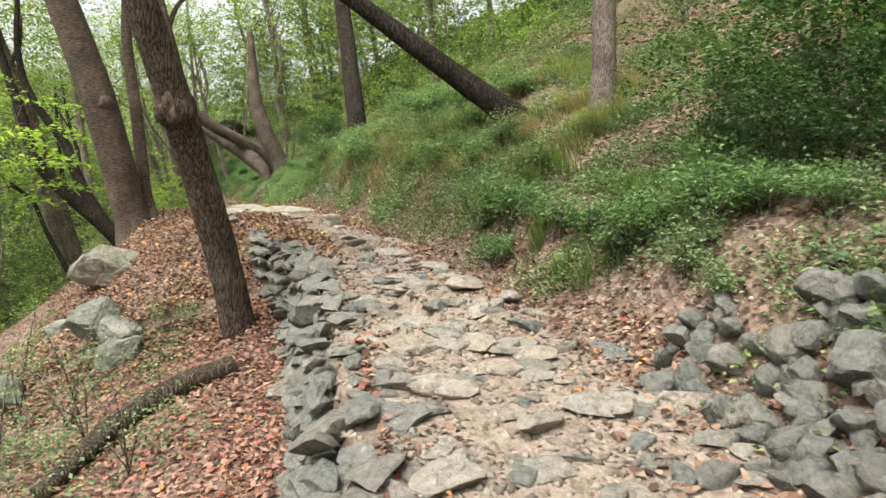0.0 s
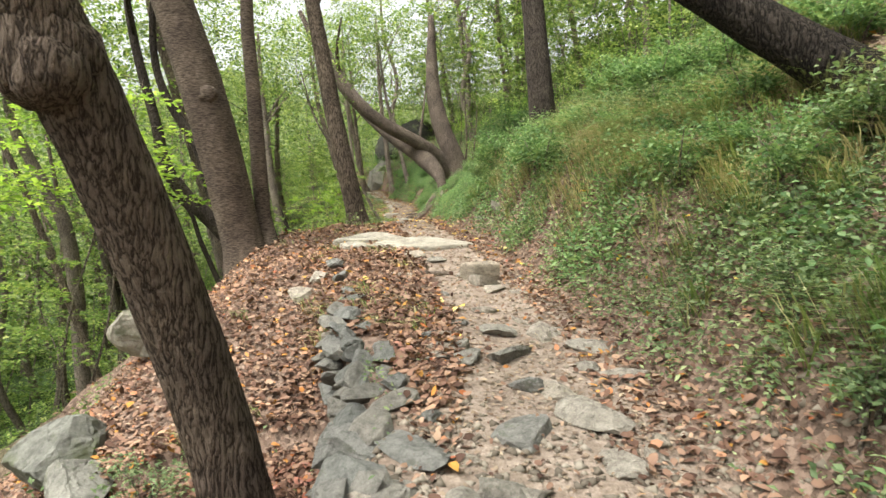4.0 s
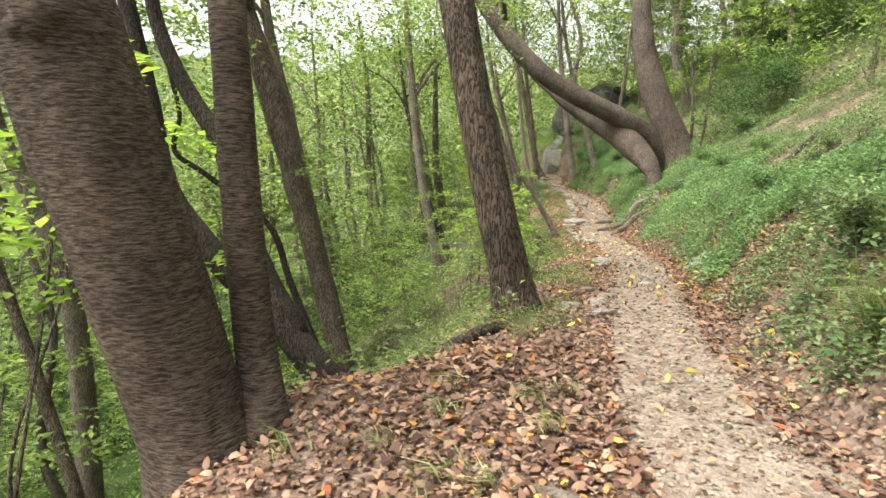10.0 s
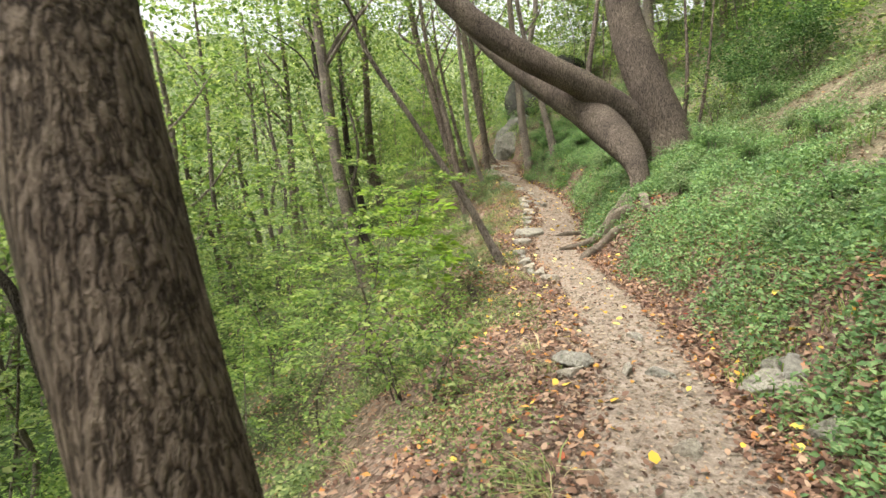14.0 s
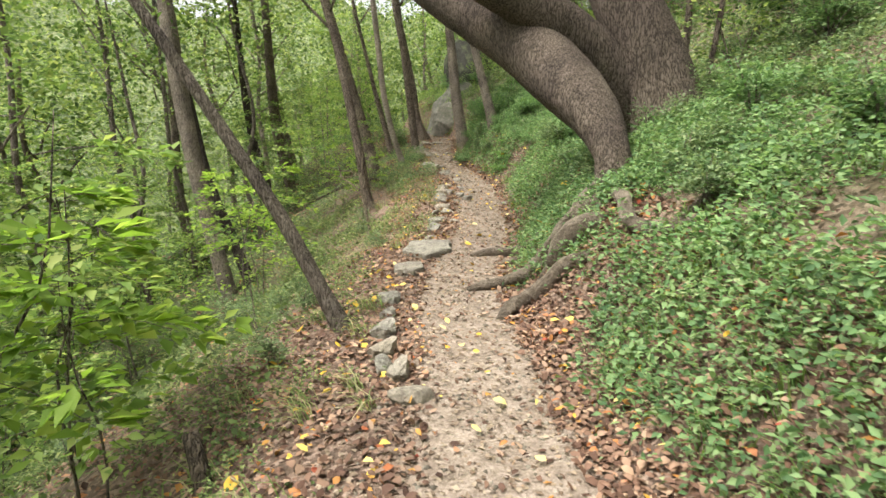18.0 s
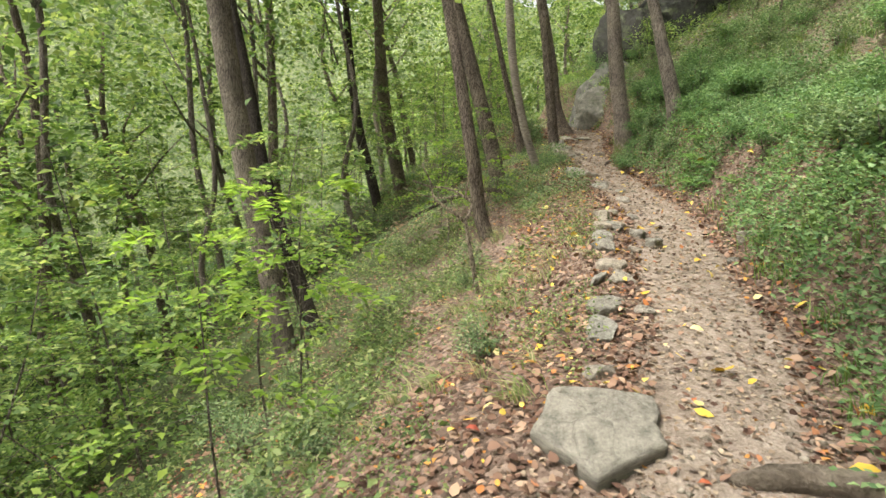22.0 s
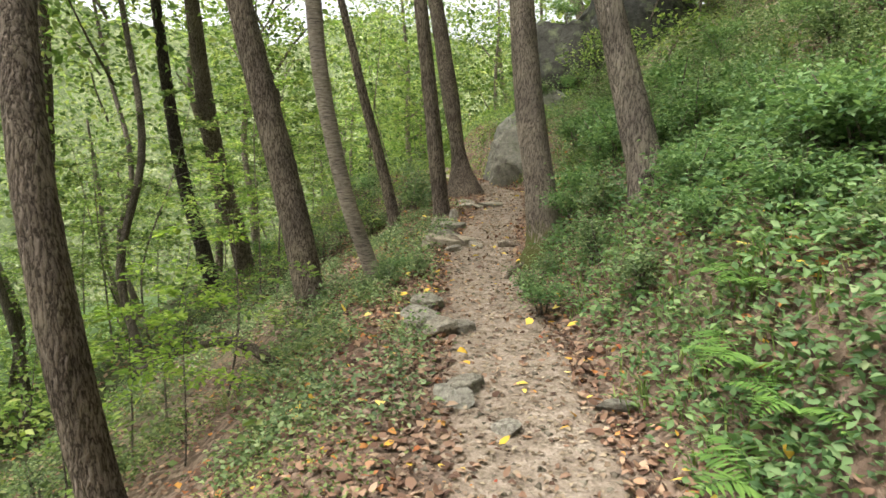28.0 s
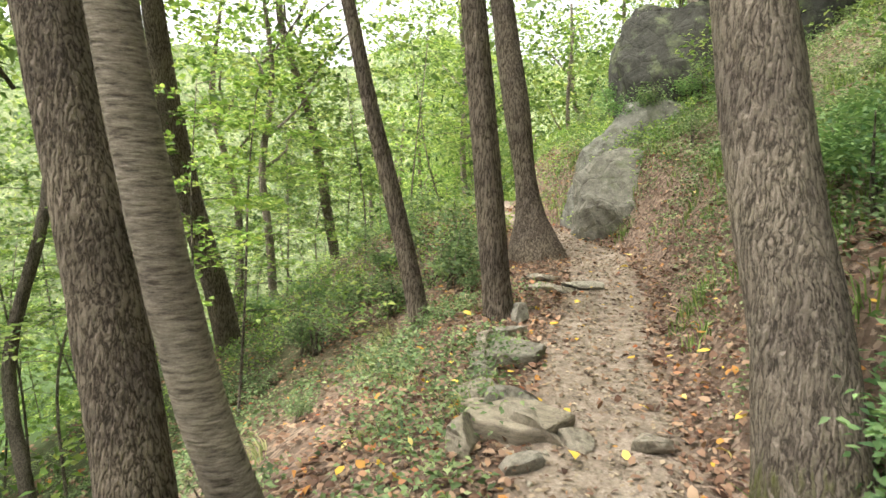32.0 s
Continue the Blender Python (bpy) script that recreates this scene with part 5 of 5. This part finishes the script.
# flat stones bedded in the first stretch of the trail
for n in range(300):
    s = rock_rng.uniform(.6, 7.2) if n < 265 else rock_rng.uniform(7.2, 11)
    x, y = beside(rock_rng, 1, s, s + .01, -.72, 1.0 if s < 5 else .6)
    bedded(SLABS if n % 3 else GREY_SLABS, float(x[0]), float(y[0]), rock_rng.choice([.18, .26, .36, .48], p=[.32, .34, .22, .12]), GROUND, rock_rng.uniform(.36, .6))
for x, y, size in [(.1, 5.0, .5), (-.02, 5.95, .55), (.35, 5.55, .45), (-.38, 5.05, .4), (.05, 4.2, .42), (.42, 4.05, .4), (-.2, 3.5, .5), (.3, 3.1, .38), (.8, 3.3, .32), (.62, 2.4, .4), (-.15, 2.6, .45)]:
    bedded(BIG_SLABS, x, y, size, GROUND, .35)

# tumbled rubble at the bank's foot
heap = thing("rubble_heap", 1.7, 3.0, ground_at(1.7, 3.0), "heap of tumbled grey stones at the bank's foot", "stone heap")
for n in range(220):
    if n < 100:
        x, y = (float(a[0]) for a in beside(rock_rng, 1, 1.0, 3.7, 1.0, 1.45))
    else:
        x, y = rock_rng.normal(1.72, .28), rock_rng.normal(2.8, .36)
    size = rock_rng.choice([.12, .19, .27, .36], p=[.34, .34, .22, .1])
    ob = child("stone", BLOCKS[n % 8], heap)
    ob.matrix_basis = pose(x - 1.7, y - 3.0, ground_at(x, y) - heap.location[2] + size * .12 + (0 if n < 100 else rock_rng.uniform(0, .04)), *rock_rng.uniform(-30, 30, 2), rock_rng.uniform(0, 360)) @ Matrix.Diagonal((size, size * rock_rng.uniform(.7, 1), size, 1))
for x, y, size in [(1.72, 2.78, .5), (1.85, 3.3, .46), (1.58, 3.0, .34), (1.4, 2.75, .36), (2.0, 3.1, .4), (2.15, 2.7, .38), (1.25, 3.2, .3)]:
    rock(BIG, x, y, size, .25, tilt=18, label="large grey block lying in the rubble", lift=.03)

# boulders below the trail
rock(MOSSY_BIG, -5.85, 10.15, 1.3, .06, 20, 5, "big grey boulder with a flat top among fallen leaves")
rock(MOSSY_BIG, -4.75, 7.85, 1.05, .3, 70, 8, "grey boulder on the leafy slope below the trail")
rock(MOSSY_BIG, -5.5, 7.2, .9, .35, 130, 8, "grey boulder on the leafy slope below the trail")
for x, y, size in [(-4.46, 7.67, .95), (-4.2, 7.3, .75), (-5.75, 8.6, .7)]:
    rock(MOSSY_BIG, x, y, size, .35, None, 10, "grey mossy boulder among leaves below the wall")
rock(CHUNKS, -1.68, 5.55, .5, .3, 40, 12, "bluish grey stone fallen below the wall")

def flat_mesh(rng, mat, corners, dome=.1):
    """A flat stone 1 x 1 x 1: an uneven many-cornered outline with worn edges and a slightly bowed top."""
    turn = (np.arange(corners) + rng.uniform(-.3, .3, corners)) * 2 * math.pi / corners
    out = rng.uniform(.68, 1.06, corners)
    ring = np.stack([np.cos(turn) * out, np.sin(turn) * out], 1) * .5
    per = 5
    nxt = np.roll(ring, -1, 0)
    f = np.linspace(0, 1, per, endpoint=False)
    line = (ring[:, None] * (1 - f)[None, :, None] + nxt[:, None] * f[None, :, None]).reshape(-1, 2)
    if dome > .3:
        line = .25 * np.roll(line, 1, 0) + .5 * line + .25 * np.roll(line, -1, 0)
    line = line + rng.normal(0, .009, line.shape)
    n = len(line)
    rows = []
    for k, (size, z) in enumerate(((.95, -.5), (1.0, .2), (.99, .36), (.965, .46), (.9, .5), (.66, .5), (.4, .5), (.16, .5))):
        up = z + dome * max(0, z - .3) * (1 - size) * 4 + rng.normal(0, .012 if k > 2 else .03, n) + .05 * wobble(line[:, 0] * 5 * size, line[:, 1] * 5 * size, 1, corners)
        rows.append(np.c_[line * size, up])
    v = np.concatenate(rows)
    i, j = np.meshgrid(np.arange(len(rows) - 1), np.arange(n), indexing="ij")
    a, b = (i * n + j).ravel(), (i * n + (j + 1) % n).ravel()
    quads = np.stack([a, b, b + n, a + n], -1)
    tris = np.concatenate([quads[:, :3], quads[:, [0, 2, 3]]])
    cap = len(v)
    v = np.vstack([v, [0, 0, .5]])
    k = np.arange(n)
    tris = np.concatenate([tris, np.stack([(len(rows) - 1) * n + k, (len(rows) - 1) * n + (k + 1) % n, np.full(n, cap)], -1)])
    return mesh_of("stone", v, tris, mat)


FLATS = [flat_mesh(rock_rng, EDGE_ROCK, 5 + k % 4) for k in range(8)]
WORN = [smoothed(flat_mesh(rock_rng, LEDGE, 9 + k % 2, .6)) for k in range(4)]


def flat_stone(kind, x, y, long, wide, high, turn, label, tilt=(0, 0), sunk=.35):
    ob = new("stone", kind[int(rock_rng.integers(len(kind)))])
    ob.matrix_basis = pose(x, y, ground_at(x, y) + high * (.5 - sunk), *tilt, turn) @ Matrix.Diagonal((long, wide, high, 1))
    return tagged(ob, label, "stone", "stones by the trail")


# the ledge that steps across the trail
flat_stone(WORN, -3.53, 12.18, 1.5, .84, .2, 38, "broad worn pale rock ledge stepping across the trail", (3, 0), .66)
flat_stone(WORN, -4.27, 12.38, 1.35, .42, .2, 31, "long worn grey rock rib beside the ledge", (4, 0), .64)
flat_stone(WORN, -4.3, 11.78, .5, .34, .12, 20, "small worn rock at the foot of the ledge", (2, 3), .45)
flat_stone(FLATS, -2.29, 10.62, .5, .3, .22, 40, "pale squared stone lying across the trail", (0, 0), .25)
for x, y, size in [(-1.65, 8.86, .4), (-2.04, 10.17, .32), (-1.79, 8.39, .3), (-2.22, 10.36, .5), (-4.01, 10.29, .5), (-3.93, 9.88, .42), (-3.3, 11.38, .36), (-2.95, 11.24, .3), 
                   (-3.05, 8.91, .42), (-2.89, 13.81, .5), (-2.6, 13.3, .25), (-3.2, 14.1, .3)]:
    rock(CHUNKS if size > .4 else SLABS, x, y, size, .35)
for x, y, size in [(-5.84, 18.34, .34), (-5.56, 19.89, .42), (-6.97, 19.75, .4), (-5.5, 20.02, .34), (-5.96, 17.31, .26), (-5.3, 19.2, .3), (-7.02, 20.03, .38), (-5.63, 19.94, .55), (-6.38, 20.11, .26), (-6.62, 20.06, .24), (-5.61, 20.15, .36),
                   (-6.1, 16.6, .34), (-5.7, 16.5, .3), (-5.9, 16.9, .26), (-6.3, 17.6, .24), (-4.9, 17.6, .3), (-6.8, 21.0, .22), (-6.0, 18.9, .26)]:
    rock(CHUNKS, x, y, size, .4)
for x, y, size in [(-9.27, 24.20, .52), (-9.09, 23.88, .5), (-8.78, 23.59, .46), (-8.95, 23.71, .3), (-9.75, 25.02, .34), (-9.52, 24.61, .28), (-8.50, 23.29, .3)]:
    rock(CHUNKS, x, y, size, .3, label="pale angular edging stone along the trail's outer side")
for x, y, long, wide, turn in [(-10.33, 26.88, .98, .74, 118), (-10.1, 25.95, .55, .42, 125), (-11.04, 28.33, .42, .3, 100)]:
    flat_stone(FLATS, x, y, long, wide, .12, turn, "flat pale slab set at the trail's outer edge", tuple(rock_rng.uniform(-3, 3, 2)), .5)
for x, y, long, wide, turn in [(-12.38, 31.24, .36, .26, 30), (-11.66, 30.4, .34, .2, 100), (-11.38, 30.12, .3, .2, 80), (-11.39, 29.19, .36, .28, 20), (-12.07, 30.58, .44, .34, 70), (-10.64, 30.52, .3, .22, 10), (-14.5, 34.31, .5, .32, 110), (-13.38, 33.17, .34, .2, 100), (-14.22, 33.9, .4, .34, 60), (-13.98, 34.02, .26, .2, 20)]:
    flat_stone(FLATS, x, y, long, wide, .12, turn, "flat pale stone among leaves at the trail's outer edge", tuple(rock_rng.uniform(-6, 6, 2)), .45)
flat_stone(FLATS, -15.78, 36.47, .72, .5, .14, 40, "large flat pale stone stepping up at the trail's edge", (2, 3), .35)
flat_stone(FLATS, -16.34, 37.3, .6, .5, .12, 120, "flat pale stone at the trail's edge", (2, 0), .3)
for x, y, size in [(-11.66, 29.67, .34), (-11.35, 28.88, .3), (-11.21, 28.98, .26), (-11.45, 29.85, .2), (-10.87, 27.88, .45), (-11.78, 29.71, .3), (-10.60, 29.95, .2), (-12.26, 30.94, .4), (-11.98, 30.55, .36), (-11.88, 30.13, .34), (-12.59, 32.20, .3),
                   (-10.61, 27.41, .25), (-11.04, 28.46, .26), (-10.75, 28.38, .2), (-12.13, 31.32, .24), (-9.96, 30.34, .2)]:
    rock(CHUNKS, x, y, size, .38)
for x, y, size in [(-14.25, 33.96, .44), (-14.07, 33.85, .34), (-13.37, 33.04, .3), (-12.58, 33.43, .26), (-15.92, 36.59, .5), (-14.43, 34.27, .3), (-12.97, 32.93, .2)]:
    rock(CHUNKS, x, y, size, .35)
for x, y, size in [(-15.78, 36.53, .68), (-15.86, 36.14, .5), (-15.45, 36.53, .26), (-15.15, 36.70, .28), (-16.83, 38.09, .4), (-16.62, 37.35, .42), (-16.38, 36.94, .36), (-15.51, 36.14, .26), (-16.22, 36.71, .3), (-16.70, 37.70, .36), (-16.51, 37.18, .3)]:
    rock(CHUNKS, x, y, size, .35, label="pale angular edging stone along the trail's outer side")
for x, y, size in [(-17.15, 39.0, .8), (-16.95, 39.3, .55), (-17.44, 39.32, .6)]:
    rock(LEDGES, x, y, size, .35, 30, 3, "flat grey slab stepping up at the trail's edge", .0)


def gravel(name, n, y0, y1, d0, d1, size, mat, label):
    """Small broken chips lying on the trail, too many to count."""
    x, y = beside(rock_rng, n, y0, y1, d0, d1)
    k = size * rock_rng.uniform(.35, 1.4, n)[:, None, None]
    corners = np.array([(1, 0, 0), (-.5, .8, 0), (-.6, -.75, 0), (.1, .1, .55), (.1, 0, -.5)])
    turn = rock_rng.uniform(0, 6.28, n)
    c, s = np.cos(turn), np.sin(turn)
    shape = corners[None] * rock_rng.uniform(.6, 1.3, (n, 5, 3)) * k
    shape = np.stack([shape[..., 0] * c[:, None] - shape[..., 1] * s[:, None], shape[..., 0] * s[:, None] + shape[..., 1] * c[:, None], shape[..., 2]], -1)
    v = shape + np.stack([x, y, height(x, y)], 1)[:, None]
    f = np.array([(0, 1, 3), (1, 2, 3), (2, 0, 3), (1, 0, 4), (2, 1, 4), (0, 2, 4)])
    tris = (np.arange(n)[:, None, None] * 5 + f).reshape(-1, 3)
    tagged(new(name, mesh_of(name, v.reshape(-1, 3), tris, mat)), label, "gravel", kind="stuff")


CHIP = leaf_material("stone_chip", [(0, (.09, .075, .06)), (.5, (.17, .145, .118)), (1, (.28, .245, .205))], 0.0, .95)
gravel("rubble_chips", 5600, -1, 7.5, -.95, 1.6, .034, CHIP, "broken stone chips strewn over the trail")
gravel("trail_chips", 6500, 7, 43, -.75, .75, .022, CHIP, "small stone chips strewn over the trail")


def root(points, label="bare brown tree root crossing the trail's edge", low=.3, of=None):
    """points: (x, y, radius, height), following the ground; of: the tree that it is a part of."""
    p = np.array([(x, y, ground_at(x, y) + r * low + up * .5, r * .82) for x, y, r, up in points])
    base = p[0, :3].copy()
    p[:, :3] -= base
    me = smoothed(mesh_of("tree_root", *tube_arrays(p, 16, .2, rock_rng, (), .045), ROOT))
    if of:
        return child("root", me, of, label, Matrix.Translation(Vector(base) - of.location))
    ob = new("tree_root", me)
    ob.location = base
    return tagged(ob, label, "tree root", "roots by the trail")


root([(-8.05, 25.8, .09, .05), (-8.28, 25.86, .105, .1), (-8.5, 25.96, .11, .1), (-8.72, 25.98, .1, .07), (-8.95, 25.84, .085, .05), (-9.12, 25.7, .072, .01), (-9.23, 25.6, .05, -.04)], "thick bare root running down from the bank to the trail", of=old_tree)
root([(-8.0, 25.28, .06, -.03), (-8.16, 25.36, .085, .08), (-8.36, 25.41, .085, .1), (-8.52, 25.35, .085, .07), (-8.6, 25.2, .08, .05), (-8.63, 25.06, .065, .0), (-8.64, 24.97, .04, -.05)], "blunt bare root bending down to the trail", of=old_tree)
root([(-8.9, 26.92, .06, -.04), (-9.15, 26.98, .07, .03), (-9.4, 27.0, .07, .05), (-9.65, 26.9, .058, .02), (-9.78, 26.83, .035, -.04)], of=old_tree)
root([(-8.85, 26.7, .04, -.02), (-9.1, 26.72, .045, .03), (-9.3, 26.66, .035, .0), (-9.4, 26.62, .02, -.03)], of=old_tree)
root([(-7.95, 25.5, .1, .0), (-8.12, 25.58, .135, .08), (-8.3, 25.66, .13, .08), (-8.42, 25.68, .08, .0)], "knotted boss of root on the bank", of=old_tree)
root([(-8.1, 26.3, .12, .02), (-8.2, 26.05, .12, .06), (-8.32, 25.9, .1, .06), (-8.5, 25.8, .06, .0)], "knotted root below the leaning stem", of=old_tree)
root([(-8.42, 25.78, .05, .02), (-8.5, 25.68, .05, .0), (-8.56, 25.6, .035, -.05)], "short stub of root on the bank", of=old_tree)
root([(-8.0, 26.0, .075, .04), (-7.8, 25.5, .07, .16), (-7.65, 25.1, .065, .12), (-7.35, 24.85, .06, .0), (-7.0, 24.7, .05, -.02)], "dark root arching over the bank below the old tree", of=old_tree)
root([(-7.35, 24.85, .045, .02), (-6.95, 25.0, .05, .06), (-6.55, 25.05, .04, .03), (-6.2, 25.2, .025, -.02)], "dark root lying along the bank among herbs", of=old_tree)
root([(-4.2, 13.35, .03, .0), (-4.5, 13.28, .035, .02), (-4.85, 13.3, .03, .02), (-5.15, 13.2, .02, -.02)], "thin root lying across the trail among leaves")
root([(-2.6, 10.7, .025, .0), (-2.9, 10.64, .035, .02), (-3.2, 10.75, .02, -.02)], "thin root lying across the trail among leaves")
root([(-14.4, 36.05, .05, .0), (-14.5, 35.75, .04, .01), (-14.42, 35.45, .02, .0)], "pale root reaching to the trail's edge")
root([(-8.6, 21.45, .025, .02), (-8.5, 21.75, .03, .03), (-8.35, 22.0, .02, .0)], "thin root lying on the trail among leaves")


def fallen_branch(points, label):
    p = np.array([(x, y, ground_at(x, y) + up, r) for x, y, up, r in points])
    base = p[0, :3].copy()
    p[:, :3] -= base
    ob = new("fallen_branch", smoothed(mesh_of("fallen_branch", *tube_arrays(p, 9, .08, rock_rng), LOG)))
    ob.location = base
    return tagged(ob, label, "branch")


fallen_branch([(-15.11, 33.32, .03, .045), (-15.80, 33.48, .35, .04), (-16.67, 33.64, .5, .035), (-17.83, 33.59, .45, .025)], "dark fallen branch arching over the slope below the trail")
fallen_branch([(-2.45, 6.3, .05, .12), (-2.9, 5.9, .1, .12), (-3.2, 5.5, .12, .1), (-3.4, 4.6, .08, .08)], "rotting log lying among red leaves below the wall")
fallen_branch([(-6.55, 14.5, .05, .05), (-6.5, 15.0, .06, .06), (-6.42, 15.5, .05, .055), (-6.4, 15.9, .02, .05)], "dark rotting log lying along the edge of the shoulder")
fallen_branch([(-5.3, 21.8, .06, .05), (-5.0, 22.4, .08, .05), (-4.5, 23.3, .1, .04)], "grey log lying on the bank among leaves")
fallen_branch([(-9.14, 22.35, -.1, .05), (-9.19, 22.37, .15, .05), (-9.26, 22.39, .32, .045)], "short broken stump standing below the trail")


def dead_shrub():
    """A leafless shrub of crooked pale branches beside the trail."""
    base = np.array((-13.0, 29.5, ground_at(-13.0, 29.5)))
    t = thing("dead_shrub", *base, "leafless shrub of crooked pale brown branches", "shrub")

    def branch(points, r0, r1):
        p = np.array(points) - base
        q = np.c_[p, np.linspace(r0 * 1.5, r1 * 1.4, len(p))]
        child("branch", smoothed(mesh_of("branch", *tube_arrays(q, 8, .08, rock_rng, (), .05), DRY_TWIG)), t)

    branch([(-13.0, 29.5, base[2] - .1), (-13.14, 29.5, 1.11), (-13.2, 29.51, 1.36)], .02, .014)
    branch([(-13.2, 29.51, 1.35), (-13.34, 29.43, 1.47), (-13.51, 29.35, 1.61), (-13.54, 29.35, 1.74), (-13.62, 29.3, 1.95)], .014, .005)
    branch([(-13.2, 29.51, 1.36), (-13.17, 29.58, 1.55), (-13.27, 29.52, 1.63), (-13.37, 29.47, 1.69), (-13.56, 29.34, 1.72), (-13.71, 29.24, 1.78)], .013, .005)
    branch([(-13.23, 29.55, 1.62), (-13.23, 29.61, 1.88), (-13.23, 29.66, 2.13), (-13.17, 29.76, 2.38)], .009, .003)
    branch([(-13.27, 29.52, 1.63), (-13.42, 29.4, 1.6), (-13.6, 29.3, 1.62), (-13.8, 29.2, 1.7)], .007, .003)


dead_shrub()


def crag(label, x, y, z, sx, sy, sz, mat, seed, turn=0, tilt=0):
    """A mass of living rock: rounded, with slanting beds, broken faces and cracks."""
    rng = np.random.default_rng(seed)
    bm = bmesh.new()
    bmesh.ops.create_icosphere(bm, subdivisions=5, radius=1)
    v = np.array([q.co[:] for q in bm.verts])
    for _ in range(15):
        n = unit(rng.normal(0, 1, 3) * (1, 1, .6))
        over = np.maximum(v @ n - rng.uniform(.72, .93), 0)
        v = v - over[:, None] * n * .85
    bed = unit(np.array([.5, .3, .85]))
    high = v @ bed * 5.5 + .5 * wobble(v[:, 0], v[:, 1], .5, seed)
    v = v * (1 + .05 * (np.abs((high % 1) - .5) - .25))[:, None]
    for size, depth in ((.5, .06), (.2, .035), (.08, .02), (.03, .01)):
        v = v * (1 + depth * wobble(v[:, 0] + v[:, 2] * .7, v[:, 1] - v[:, 2] * .9, size, seed))[:, None]
    v *= (sx, sy, sz)
    for q, co in zip(bm.verts, v):
        q.co = co
    me = bpy.data.meshes.new("rock_outcrop")
    bm.to_mesh(me)
    bm.free()
    me.materials.append(mat)
    ob = new("rock_outcrop", me)
    ob.matrix_basis = pose(x, y, z, tilt, 0, turn)
    return tagged(ob, label, "rock outcrop")


CRAG = rock_material("weathered_outcrop", (.165, .16, .14), .56)
crag("weathered grey rock outcrop bulging beside the trail's bend", -17.85, 43.0, 1.95, 1.45, 1.15, 1.4, CRAG, 5, 41, 14)
crag("low grey rock spur at the foot of the outcrop", -18.75, 43.1, 1.9, .7, .6, 1.0, CRAG, 21, 30)
crag("broken grey rock rising behind the outcrop", -18.35, 44.2, 2.7, 1.35, 1.0, 1.45, CRAG, 33, 10)
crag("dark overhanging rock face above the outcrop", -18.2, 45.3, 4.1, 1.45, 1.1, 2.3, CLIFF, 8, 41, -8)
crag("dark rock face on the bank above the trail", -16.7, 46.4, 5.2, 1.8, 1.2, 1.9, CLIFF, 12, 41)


for kind, x, y, z, k in [(11, -18.3, 45.0, 5.9, 1.2), (11, -18.7, 43.9, 3.7, 1.2), (12, -18.2, 44.0, 3.9, 1.3), (11, -17.7, 44.3, 4.0, 1.2), (12, -18.9, 45.0, 5.5, 1.3), (11, -19.3, 44.6, 4.1, 1.1), (11, -18.3, 43.75, 3.15, .9), (12, -17.8, 43.9, 3.25, 1.0), (11, -17.2, 43.3, 3.0, .9), (12, -16.9, 42.7, 2.7, 1.0)]:
    copy_thing(BUSHES[kind], pose(x, y, z, 0, 0, x * 90)).scale = (k, k, k)
for t in BUSHES.values():
    for c in (*t.children, t):
        bpy.data.objects.remove(c)


# ---- ferns and single sprigs ----
def fern(x, y, fronds, long, seed):
    rng = np.random.default_rng(seed)
    t = thing("fern", x, y, ground_at(x, y), "bright green fern with feathered fronds on the bank", "fern", "ferns on the bank")
    for k in range(fronds):
        turn = k * 6.28 / fronds + rng.uniform(-.3, .3)
        out, up = np.array([math.cos(turn), math.sin(turn), 0]), np.array([0, 0, 1.0])
        l = long * rng.uniform(.75, 1.15)
        a = np.linspace(.12, 1, 15)
        spine = out * (l * a * .8)[:, None] + up * (l * (1.05 * a - .8 * a**2))[:, None]
        side = np.cross(out, up)
        pieces = []
        for sgn in (-1, 1):
            at = spine
            w = l * .26 * np.sin(np.clip(a * 1.05, 0, 1) * 3.0) ** .8 + .01
            ways = side[None] * sgn + out * .35 + rng.normal(0, .06, (15, 3))
            ways = unit(ways) * w[:, None]
            tip, mid = at + ways - up * .12 * w[:, None], at + ways * .45
            th = out * (l * .026)
            v = np.stack([at, mid + th, tip, mid - th], 1).reshape(-1, 3)
            i = np.arange(15)[:, None] * 4
            pieces.append((v, np.concatenate([i + (0, 1, 2), i + (0, 2, 3)], 1).reshape(-1, 3)))
        pieces.append(tube_arrays(np.c_[spine[::4], np.linspace(.004, .002, len(spine[::4]))], 4))
        child("frond", mesh_of("frond", *joined(pieces), FERN), t)
    return t


for n, (x, y, fronds, long) in enumerate([(-11.96, 33.16, 7, .42), (-11.76, 32.88, 6, .36), (-11.80, 32.68, 6, .36), (-12.04, 33.50, 6, .34), (-12.21, 34.51, 5, .3), (-11.19, 32.03, 6, .3), (-10.50, 31.77, 6, .35), (-9.49, 30.75, 6, .3)]):
    fern(x, y, fronds, long, 60 + n)
